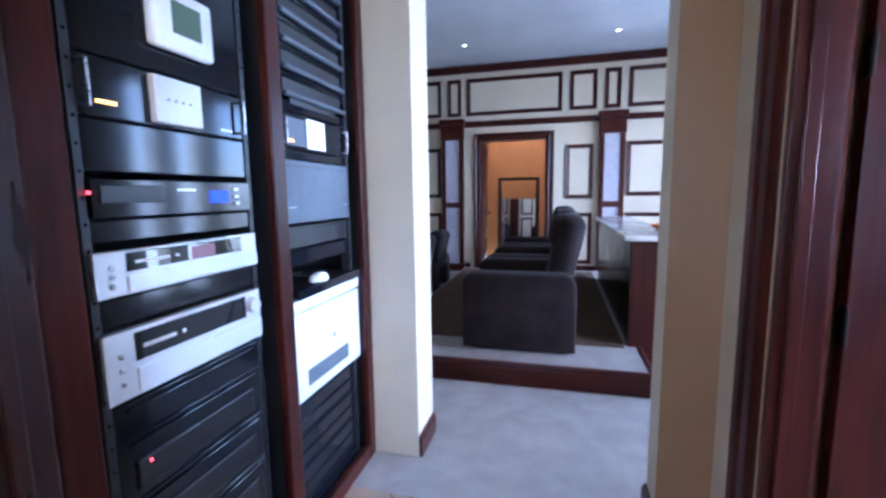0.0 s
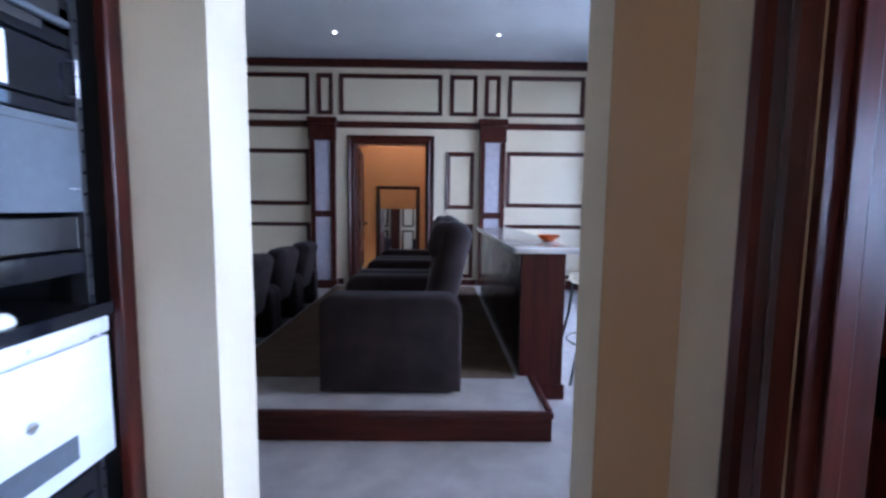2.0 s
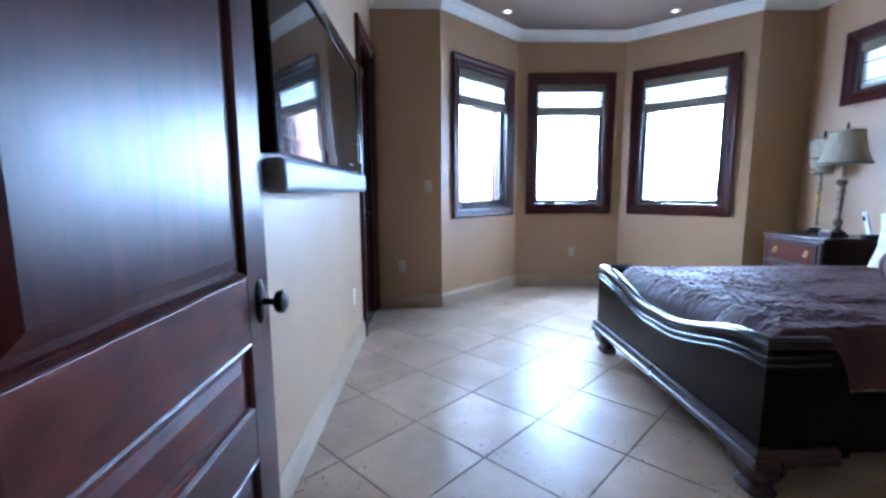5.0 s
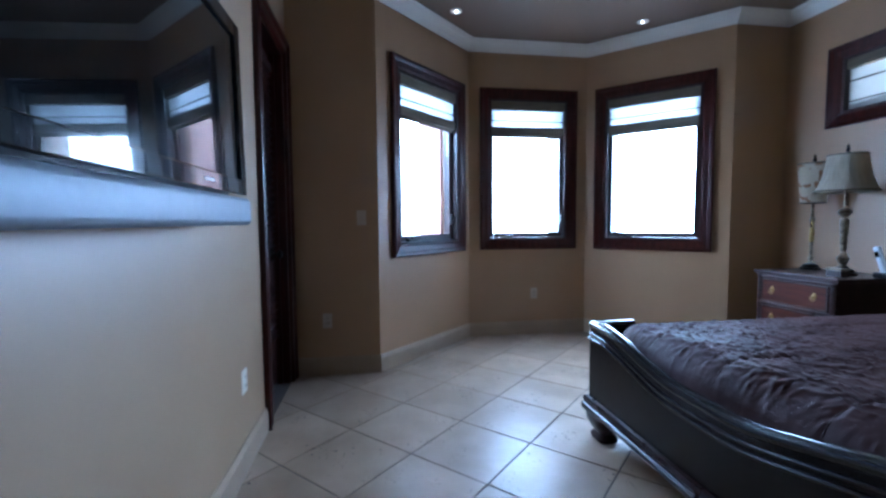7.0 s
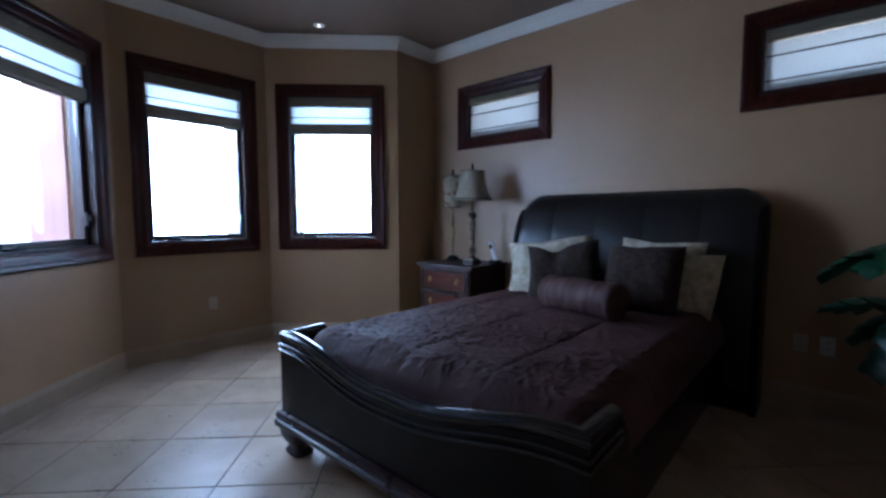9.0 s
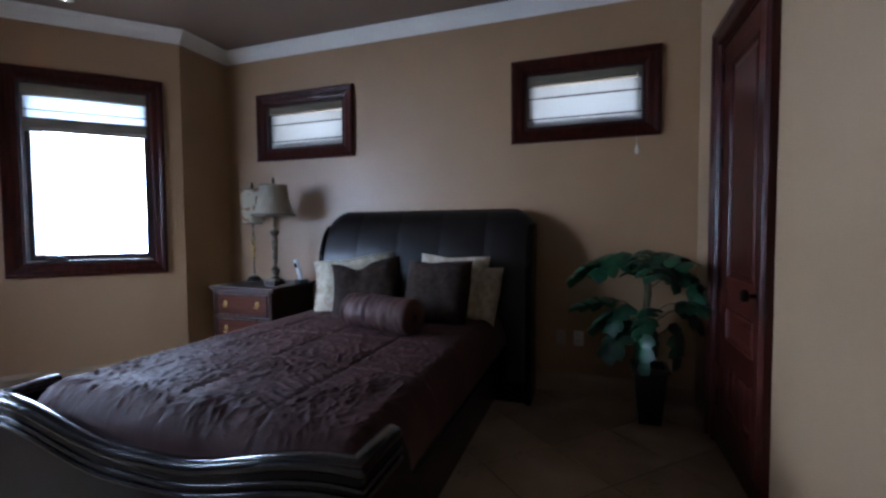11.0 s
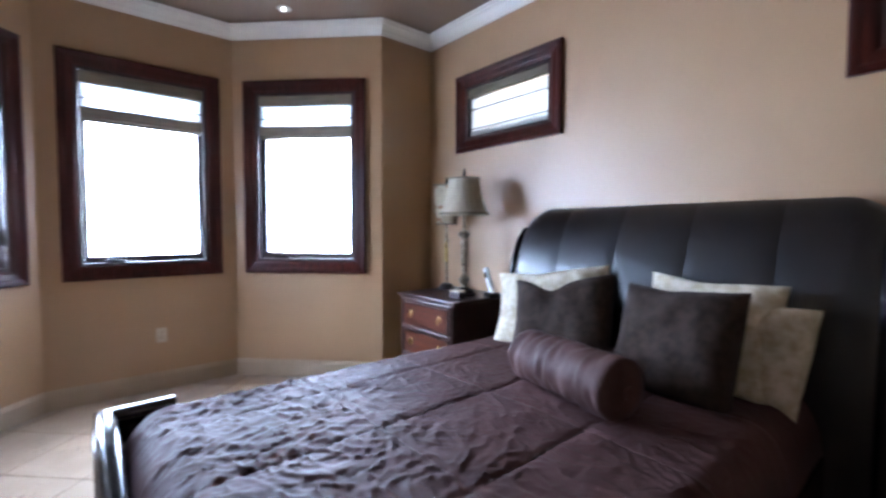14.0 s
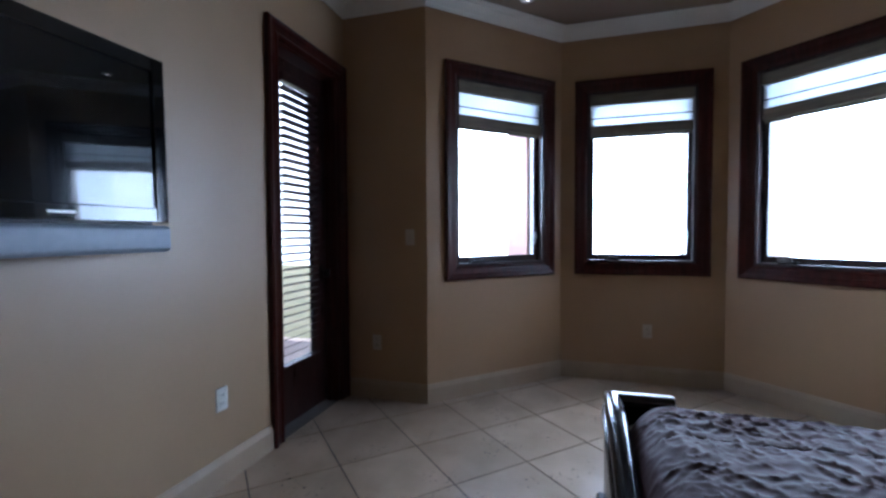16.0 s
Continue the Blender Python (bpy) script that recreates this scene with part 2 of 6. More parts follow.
def wall(name, p0, p1, thick, z0, z1, holes=(), mat=None, label="", ext0=0.0, ext1=0.0):
    m, length = wall_frame(p0, p1)
    xs = sorted({-ext0, length + ext1, *[h[0] for h in holes], *[h[1] for h in holes]})
    zs = sorted({z0, z1, *[h[2] for h in holes], *[h[3] for h in holes]})
    bm = bmesh.new()
    grid = {}

    def vert(i, k, y):
        key = (i, k, y)
        if key not in grid:
            grid[key] = bm.verts.new((xs[i], y, zs[k]))
        return grid[key]

    def solid(i, k):
        if not (0 <= i < len(xs) - 1 and 0 <= k < len(zs) - 1):
            return False
        cx, cz = (xs[i] + xs[i + 1]) / 2, (zs[k] + zs[k + 1]) / 2
        return not any(h[0] < cx < h[1] and h[2] < cz < h[3] for h in holes)

    for i in range(len(xs) - 1):
        for k in range(len(zs) - 1):
            if not solid(i, k):
                continue
            for y in (0.0, thick):
                bm.faces.new([vert(i, k, y), vert(i + 1, k, y), vert(i + 1, k + 1, y), vert(i, k + 1, y)])
            for di, dk, (a, b) in ((-1, 0, ((i, k), (i, k + 1))), (1, 0, ((i + 1, k), (i + 1, k + 1))), (0, -1, ((i, k), (i + 1, k))), (0, 1, ((i, k + 1), (i + 1, k + 1)))):
                if not solid(i + di, k + dk):
                    bm.faces.new([vert(*a, 0.0), vert(*b, 0.0), vert(*b, thick), vert(*a, thick)])
    bmesh.ops.recalc_face_normals(bm, faces=bm.faces)
    ob = put(bm, name, mat)
    ob.matrix_world = m
    return tagged(ob, label, "wall", kind="structure")


# ---- the plan ----
W_X, N_Y, S_Y, E_X = 1.48, 1.12, -3.176, 5.612        # bedroom faces
BAY = [(5.612, 0.454), (6.53, -0.464), (6.53, -1.73), (5.612, -2.648)]
CEIL = 2.992
HALL_X = 1.36                                          # hall side of the bedroom door wall
RACK_X = -0.10
DOOR_Y0, DOOR_Y1, DOOR_H = 0.085, 1.0, 2.42
WIN_Z0, WIN_Z1 = 1.0, 2.44                             # rough openings inside the casings
HIGH_Z0, HIGH_Z1 = 2.02, 2.455

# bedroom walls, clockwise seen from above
wall("wall_west", (W_X, S_Y), (W_X, N_Y), W_X - HALL_X, 0, CEIL, [(-1.905 - S_Y - 0.72, -1.905 - S_Y, 0, 2.3), (DOOR_Y0 - S_Y, DOOR_Y1 - S_Y, 0, DOOR_H)], TAN_SHEEN,
     "tan bedroom wall, paled for daylight sheen, with two door openings", 0.0, 0.0)
wall("wall_north", (W_X, N_Y), (E_X, N_Y), 0.2, 0, CEIL, [(4.82 - W_X, 5.5 - W_X, 0, 2.41)], TAN_SHEEN, "tan wall, paled for daylight sheen, with a glazed door opening", 0.12, 0.2)
wall("wall_north_jog", (E_X, N_Y), BAY[0], 0.2, 0, CEIL, (), TAN, "short tan painted wall beside the bay")
wall("wall_bay_north", BAY[0], BAY[1], 0.2, 0, CEIL, [(0.25, 1.11, WIN_Z0, WIN_Z1)], TAN, "angled tan bay wall with a window")
wall("wall_bay_east", BAY[1], BAY[2], 0.2, 0, CEIL, [(0.214, 1.056, WIN_Z0, WIN_Z1)], TAN, "tan bay wall with a window", 0.08, 0.08)
wall("wall_bay_south", BAY[2], BAY[3], 0.2, 0, CEIL, [(0.197, 1.067, WIN_Z0, WIN_Z1)], TAN, "angled tan bay wall with a window")
wall("wall_south_jog", BAY[3], (E_X, S_Y), 0.2, 0, CEIL, (), TAN, "short tan painted wall beside the bay")
wall("wall_south", (E_X, S_Y), (W_X, S_Y), 0.2, 0, CEIL, [(E_X - 5.145, E_X - 4.29, HIGH_Z0, HIGH_Z1), (E_X - 2.685, E_X - 1.82, HIGH_Z0, HIGH_Z1)], TAN,
     "tan painted wall with two high windows", 0.2, 0.2)

ROOM = [(W_X, S_Y), (E_X, S_Y), BAY[3], BAY[2], BAY[1], BAY[0], (E_X, N_Y), (W_X, N_Y)]
big = [(W_X - 0.115, S_Y - 0.2), (E_X + 0.2, S_Y - 0.2), (E_X + 0.2, BAY[3][1] - 0.08), (6.73, -1.81), (6.73, -0.38), (E_X + 0.2, BAY[0][1] + 0.08), (E_X + 0.2, N_Y + 0.2), (W_X - 0.115, N_Y + 0.2)]
tagged(put(prism(big, CEIL, CEIL + 0.15), "ceiling", TAUPE), "taupe painted bedroom ceiling", "ceiling", kind="structure")

# crown moulding and baseboards
crown = [(0.0, -0.102), (-0.012, -0.102), (-0.016, -0.088), (-0.024, -0.080), (-0.034, -0.058), (-0.052, -0.036), (-0.072, -0.026), (-0.076, -0.014), (-0.092, -0.012), (-0.095, 0.0), (0.0, 0.0)]
ring = [(x, y, CEIL - 0.001) for x, y in ROOM]
tagged(put(sweep(ring, [(-a, b) for a, b in crown], closed=True), "crown_moulding", WHITE), "cream white crown moulding round the bedroom ceiling", "moulding", kind="structure")


def baseboard(name, pts, h, t, mat, label):
    prof = [(0.0, 0.0), (t, 0.0), (t, h - 0.03), (t * 0.6, h - 0.012), (t * 0.35, h), (0.0, h)]
    return tagged(put(sweep([(x, y, 0.0) for x, y in pts], prof), name, mat), label, "baseboard", kind="structure")
# paths run with the room on the left
baseboard("baseboard", [(1.50, S_Y), (E_X, S_Y), BAY[3], BAY[2], BAY[1], BAY[0], (E_X, N_Y), (5.61, N_Y)], 0.14, 0.018, BEIGE_TRIM, "beige painted baseboard round the bay")
baseboard("baseboard", [(4.715, N_Y), (W_X, N_Y), (W_X, 1.13)], 0.14, 0.018, BEIGE_TRIM, "beige painted baseboard under the television")
baseboard("baseboard", [(W_X, 0.0), (W_X, -1.78)], 0.14, 0.018, BEIGE_TRIM, "beige painted baseboard between two doors")


# ---- windows ----
def frame_ring(bm, x0, x1, z0, z1, w, y0, y1, wb=None):
    wb = wb or w
    box(bm, x0, x0 + w, y0, y1, z0, z1)
    box(bm, x1 - w, x1, y0, y1, z0, z1)
    box(bm, x0 + w, x1 - w, y0, y1, z1 - w, z1)
    box(bm, x0 + w, x1 - w, y0, y1, z0, z0 + wb)


CASING = [(0.0, 0.0), (0.0, -0.028), (0.012, -0.034), (0.03, -0.030), (0.045, -0.022), (0.075, -0.018), (0.088, -0.014), (0.1, -0.004), (0.1, 0.0)]


def casing_ring(x0, x1, z0, z1, prof=CASING, bottom=True):
    """Moulded casing round an opening; prof rows: (outer edge inwards, out of the wall)."""
    bm = bmesh.new()
    pts = [(x0, z0), (x0, z1), (x1, z1), (x1, z0)]
    inw = [(1, 1), (1, -1), (-1, -1), (-1, 1)]
    rings = []
    for (x, z), (ix, iz) in zip(pts, inw):
        iz2 = iz if bottom or iz < 0 else 0
        rings.append([bm.verts.new((x + ix * a, b, z + iz2 * a)) for a, b in prof])
    n = len(prof)
    order = [(0, 1), (1, 2), (2, 3)] + ([(3, 0)] if bottom else [])
    for a, b in order:
        for j in range(n):
            bm.faces.new((rings[a][j], rings[a][(j + 1) % n], rings[b][(j + 1) % n], rings[b][j]))
    if not bottom:
        bm.faces.new(rings[0])
        bm.faces.new(rings[3])
    bmesh.ops.recalc_face_normals(bm, faces=bm.faces)
    return bm


def window(name, m, x0, x1, z0, z1, label, crank=True):
    """A casement in an opening x0..x1, z0..z1 of a wall whose frame is m; y runs out of the room."""
    w = thing(name, label, "window", m, kind="structure")
    part("casing", casing_ring(x0 - 0.098, x1 + 0.098, z0 - 0.098, z1 + 0.098), CHERRY, w, "moulded cherry wood casing")
    bm = bmesh.new()
    frame_ring(bm, x0 + 0.002, x1 - 0.002, z0 + 0.002, z1 - 0.002, 0.022, -0.004, 0.16)
    part("window_frame", bm, DARKWOOD, w)
    bm = bmesh.new()
    frame_ring(bm, x0 + 0.026, x1 - 0.026, z0 + 0.026, z1 - 0.026, 0.036, 0.06, 0.11, 0.048)
    part("sash", bm, DARKWOOD, w)
    pane = part("pane", boxes((x0 + 0.062, x1 - 0.062, 0.083, 0.087, z0 + 0.074, z1 - 0.062)), GLASS, w)
    pane.visible_shadow = False
    if crank:
        bm = boxes((x0 + 0.14, x0 + 0.27, 0.02, 0.058, z0 + 0.024, z0 + 0.045), bevel=0.006)
        box(bm, x0 + 0.16, x0 + 0.25, 0.0, 0.018, z0 + 0.045, z0 + 0.058, bevel=0.004)
        part("crank", bm, BRONZE, w, "folded bronze window crank")
        part("latch", boxes((x1 - 0.062, x1 - 0.046, 0.03, 0.06, z0 + 0.16, z0 + 0.27), (x1 - 0.059, x1 - 0.049, 0.01, 0.03, z0 + 0.2, z0 + 0.25), bevel=0.004), BRONZE, w, "bronze sash latch")
    return w


FABRIC = material("beige_shade_fabric", (0.19, 0.155, 0.105), 0.8, color2=(0.14, 0.115, 0.078), scale=5, stretch=(1, 1, 8), bump=0.3, bump_scale=160)
SHEER = bpy.data.materials.new("sheer_shade_fabric")
SHEER.use_nodes = True
_t = SHEER.node_tree
_b = _t.nodes["Principled BSDF"]
_b.inputs["Base Color"].default_value = (0.78, 0.76, 0.70, 1)
_b.inputs["Roughness"].default_value = 0.9
_tr = _t.nodes.new("ShaderNodeBsdfTranslucent")
_tr.inputs[0].default_value = (0.90, 0.94, 0.96, 1)
_n = _t.nodes.new("ShaderNodeTexNoise")
_n.inputs["Scale"].default_value = 60
_n.inputs["Detail"].default_value = 6
_r = _t.nodes.new("ShaderNodeMapRange")
_r.inputs["From Min"].default_value, _r.inputs["From Max"].default_value = 0.35, 0.65
_r.inputs["To Min"].default_value, _r.inputs["To Max"].default_value = 0.4, 0.95
_mx = _t.nodes.new("ShaderNodeMixShader")
_t.links.new(_n.outputs["Fac"], _r.inputs["Value"])
_t.links.new(_r.outputs[0], _mx.inputs[0])
_t.links.new(_b.outputs[0], _mx.inputs[1])
_t.links.new(_tr.outputs[0], _mx.inputs[2])
_tp = _t.nodes.new("ShaderNodeBsdfTransparent")
_tp.inputs[0].default_value = (0.30, 0.31, 0.32, 1)
_m2 = _t.nodes.new("ShaderNodeMixShader")
_m2.inputs[0].default_value = 0.35
_t.links.new(_mx.outputs[0], _m2.inputs[1])
_t.links.new(_tp.outputs[0], _m2.inputs[2])
_t.links.new(_m2.outputs[0], _t.nodes["Material Output"].inputs[0])


def roman_shade(m, x0, x1, z0, z1, drop, ribs, label, cord=False, side=0.1):
    """A flat roman shade hung inside an opening, reaching drop below its head; the folded stack hangs at its foot."""
    s = thing("roman_shade", label, "blind", m, "roman shades")
    part("headrail", boxes((x0 + 0.026, x1 - 0.026, 0.004, 0.04, z1 - (0.11 if side else 0.095), z1 - 0.024), bevel=0.004), FABRIC, s, "beige fabric valance")
    bm = bmesh.new()
    zb = z1 - drop
    box(bm, x0 + 0.03, x1 - 0.03, 0.034, 0.036, zb, z1 - 0.10)
    part("sheet", bm, SHEER, s, "sheer patterned fabric lit from behind")
    for i in range(ribs):
        z = zb + (z1 - 0.09 - zb) * (i + 0.35) / ribs
        part("rib", boxes((x0 + 0.03, x1 - 0.03, 0.026, 0.034, z, z + 0.009)), DARKWOOD, s)
    if side:
        part("foot_fold", boxes((x0 + 0.028, x1 - 0.028, 0.008, 0.034, zb - 0.075, zb + 0.012), (x0 + 0.03, x1 - 0.03, 0.034, 0.05, zb - 0.095, zb - 0.01), bevel=0.008), FABRIC, s, "gathered beige fabric fold")
    if cord:
        part("cord", boxes((x1 - 0.06, x1 - 0.056, 0.0, 0.004, z0 - 0.16, z1 - 0.08)), VINYL, s)
        part("tassel", lathe([(0.003, 0), (0.012, 0.006), (0.014, 0.03), (0.006, 0.06), (0.003, 0.065)], 12, Matrix.Translation((x1 - 0.058, 0.002, z0 - 0.225))), VINYL, s, "white cord pull")
    return s


mw1, _ = wall_frame(BAY[0], BAY[1])
mw2, _ = wall_frame(BAY[1], BAY[2])
mw3, _ = wall_frame(BAY[2], BAY[3])
mws, _ = wall_frame((E_X, S_Y), (W_X, S_Y))
for nm, m, a, b in (("window_1", mw1, 0.25, 1.11), ("window_2", mw2, 0.214, 1.056), ("window_3", mw3, 0.197, 1.067)):
    daylight(m, a - 0.35, b + 0.35, WIN_Z0 - 0.2, WIN_Z1 + 0.5, 1.0, BAY_WATTS, dip=26)
    window(nm, m, a, b, WIN_Z0, WIN_Z1, "tall bay casement window with cherry wood casing")
    roman_shade(m, a, b, WIN_Z0, WIN_Z1, 0.29, 1, "raised sheer roman shade with a beige folded foot")
for nm, a, b, cord in (("window_4", E_X - 5.145, E_X - 4.29, False), ("window_5", E_X - 2.685, E_X - 1.82, True)):
    daylight(mws, a - 0.1, b + 0.1, HIGH_Z0 - 0.1, HIGH_Z1 + 0.1, 0.54, HIGH_WATTS, (1.0, 0.93, 0.77))
    window(nm, mws, a, b, HIGH_Z0, HIGH_Z1, "small high window with cherry wood casing", crank=False)
    roman_shade(mws, a, b, HIGH_Z0, HIGH_Z1, HIGH_Z1 - HIGH_Z0 - 0.03, 2, "lowered sheer roman shade in a high window", cord, 0)


# outer wall leaf of red brown stucco, through which the openings run
TERRACOTTA = material("terracotta_stucco", (0.48, 0.29, 0.24), 0.9, scale=3, bump=0.4, bump_scale=60)
for nm, p, q, hole, z0, z1 in (("wall_outer_bay_north", BAY[0], BAY[1], [(0.27, 1.09)], WIN_Z0, WIN_Z1), ("wall_outer_bay_east", BAY[1], BAY[2], [(0.234, 1.036)], WIN_Z0, WIN_Z1),
                               ("wall_outer_bay_south", BAY[2], BAY[3], [(0.217, 1.047)], WIN_Z0, WIN_Z1),
                               ("wall_outer_south", (E_X, S_Y), (W_X, S_Y), [(E_X - 5.125, E_X - 4.31), (E_X - 2.665, E_X - 1.84)], HIGH_Z0, HIGH_Z1)):
    mm, _l = wall_frame(p, q)
    ob = wall(nm, p, q, 0.28, -3.3, CEIL + 0.15, [(h[0], h[1], z0 + 0.02, z1 - 0.02) for h in hole], TERRACOTTA if nm.endswith("north") else STUCCO, "red brown stucco outer wall of the house", 0.0, 0.0)
    ob.matrix_world = mm @ Matrix.Translation((0, 0.202, 0))


# ---- floors ----
U0, V0, PITCH, GAP = 2.83, 2.387, 0.456, 0.0044
HALL_S = -1.4
R_BED = [(W_X, S_Y), (E_X, S_Y), (E_X, N_Y), (W_X, N_Y)]
R_BAY = [(E_X, BAY[3][1]), BAY[2], BAY[1], (E_X, BAY[0][1])]
R_DOOR = [(HALL_X, DOOR_Y0), (W_X, DOOR_Y0), (W_X, DOOR_Y1), (HALL_X, DOOR_Y1)]
R_HALL = [(RACK_X, HALL_S), (HALL_X, HALL_S), (HALL_X, 1.30), (RACK_X, 1.335)]


def clip(poly, area):
    out = poly
    for i in range(len(area)):
        a, b = area[i], area[(i + 1) % len(area)]
        side = lambda p: (b[0] - a[0]) * (p[1] - a[1]) - (b[1] - a[1]) * (p[0] - a[0])
        src, out = out, []
        for j in range(len(src)):
            p, q = src[j], src[(j + 1) % len(src)]
            sp, sq = side(p), side(q)
            if sp >= 0:
                out.append(p)
            if (sp >= 0) != (sq >= 0):
                k = sp / (sp - sq)
                out.append((p[0] + (q[0] - p[0]) * k, p[1] + (q[1] - p[1]) * k))
        if not out:
            return []
    return out


floor = put(prism([(RACK_X - 0.6, HALL_S - 0.2), (6.75, HALL_S - 0.2 - 1.98), (6.75, 1.4), (HALL_X, 1.4), (HALL_X, 1.335), (RACK_X - 0.6, 1.335)], -0.2, -0.004), "floor", GROUT)
tagged(floor, "travertine tile floor laid diagonally with grey grout", "floor", kind="structure")
tagged(put(boxes((1.2, 6.8, -3.5, HALL_S - 0.3, -0.2, -0.0045)), "floor_bed", GROUT), "grey grout bed under the floor tiles", "floor", kind="structure")
carpet = put(boxes((-4.2, 4.2, 1.3, 8.3, -0.2, -0.006)), "floor_theatre", CARPET)
tagged(carpet, "beige grey theatre carpet", "floor", kind="structure")


# ---- hall ----
HALL_TOP = 2.75
mHS, _ = wall_frame((HALL_X, HALL_S), (RACK_X, HALL_S))
# unseen window and warm lamp, added to brighten the hall and pier
daylight(mHS, 0.25, 1.2, 1.0, 2.2, 0.22, HALL_FILL_WATTS, (1.0, 0.80, 0.52))
window("window_6", mHS, 0.3, 1.15, 1.05, 2.15, "added unseen hall window with cherry wood casing", crank=False)
wall("wall_hall_south", (HALL_X, HALL_S), (RACK_X, HALL_S), 0.15, 0, HALL_TOP, [(0.3, 1.15, 1.05, 2.15)], CREAM, "cream painted hall wall", 0.0, 0.6)
wall("wall_hall_east", (HALL_X - 0.006, 1.318), (HALL_X - 0.006, HALL_S), 0.004, 0, HALL_TOP, [(1.318 - DOOR_Y1, 1.318 - DOOR_Y0, 0, DOOR_H)], CREAM, "cream painted hall face of the bedroom wall")
tagged(put(boxes((1.175, 4.2, 1.323, 1.50, 0, 4.1)), "wall_theatre_south_east", CREAM), "cream painted pier beside the theatre opening", "wall", kind="structure")
# thin tan sheet over the cream pier's hall face
tagged(put(boxes((1.17, HALL_X, 1.318, 1.323, 0, HALL_TOP)), "wall_hall_pier", TAN), "thin tan sheet on the hall face of the pier", "wall", kind="structure")
tagged(put(boxes((RACK_X, 0.135, 1.62, 1.88, 0, 4.1), (-4.2, RACK_X, 1.62, 1.88, 0, 4.1)), "wall_theatre_south_west", CREAM), "cream painted pier beside the theatre opening", "wall", kind="structure")
tagged(put(boxes((0.135, 1.175, 1.50, 1.88, 2.7, 4.1)), "wall_theatre_header", CREAM), "cream painted wall above the theatre opening", "wall", kind="structure")
tagged(put(boxes((-0.9, HALL_X, HALL_S - 0.15, 1.9, HALL_TOP, HALL_TOP + 0.12)), "ceiling_hall", CREAM), "cream painted hall ceiling", "ceiling", kind="structure")
tagged(put(boxes((-0.92, -0.8, HALL_S - 0.15, 1.62, 0, HALL_TOP)), "wall_closet", CREAM), "cream wall behind the equipment cabinet", "wall", kind="structure")
tagged(put(boxes((-0.8, RACK_X, HALL_S, 0.2, 0, HALL_TOP)), "wall_hall_west", CREAM), "cream painted hall wall", "wall", kind="structure")

# ---- theatre shell ----
TH_Y, TH_TOP = 7.0, 3.40
EAST_X, WEST_X = 3.6, -3.6
tagged(put(boxes((WEST_X - 0.2, EAST_X + 0.2, 1.4, TH_Y + 2.2, TH_TOP, TH_TOP + 0.15)), "ceiling_theatre", THEATRE_WHITE), "white painted theatre ceiling with small spotlights", "ceiling", kind="structure")
wall("wall_theatre_north", (WEST_X, TH_Y), (EAST_X, TH_Y), 0.2, 0, TH_TOP, [(-0.47 - WEST_X, 0.62 - WEST_X, 0.0, 2.2)], CREAM, "cream theatre wall with dark wood picture-frame moulding", 0.2, 0.2)
wall("wall_theatre_west", (WEST_X, 1.6), (WEST_X, TH_Y), 0.2, 0, TH_TOP, (), CREAM, "cream painted theatre wall")
mE, _ = wall_frame((EAST_X, TH_Y), (EAST_X, 1.4))
EAST_OPENINGS = ((0.6, 2.0, 0.5), (2.36, 2.72, 0.1), (3.00, 3.32, 0.1), (4.0, 5.4, 0.2))
for a, b, z0 in EAST_OPENINGS:
    wide = 0.45 if b - a < 0.6 else 0.0
    daylight(mE, a - wide, b + 0.1, z0, 2.7, 0.3, THEATRE_WATTS * (2.6 if wide else 1.0))
wall("wall_theatre_east", (EAST_X, TH_Y), (EAST_X, 1.4), 0.2, 0, TH_TOP, [(a, b, z0, 2.7) for a, b, z0 in EAST_OPENINGS], CREAM, "cream painted theatre wall with tall windows")
# lobby behind the theatre door
ORANGE = material("orange_tan_paint", (0.56, 0.27, 0.095), 0.6, color2=(0.50, 0.23, 0.08), scale=1.5, bump=0.1, bump_scale=120)
for nm, row in (("wall_lobby_north", (-1.5, 1.5, TH_Y + 1.75, TH_Y + 1.9, 0, TH_TOP)), ("wall_lobby_west", (-1.6, -1.5, TH_Y + 0.2, TH_Y + 1.9, 0, TH_TOP)), ("wall_lobby_east", (1.5, 1.6, TH_Y + 0.2, TH_Y + 1.9, 0, TH_TOP))):
    tagged(put(boxes(row), nm, ORANGE), "orange tan wall of the lobby past the theatre door", "wall", kind="structure")


# ---- doors ----
DOOR_CASING = [(0.0, 0.0), (0.0, -0.03), (0.012, -0.036), (0.03, -0.03), (0.042, -0.02), (0.07, -0.018), (0.082, -0.026), (0.096, -0.024), (0.11, -0.008), (0.11, 0.0)]


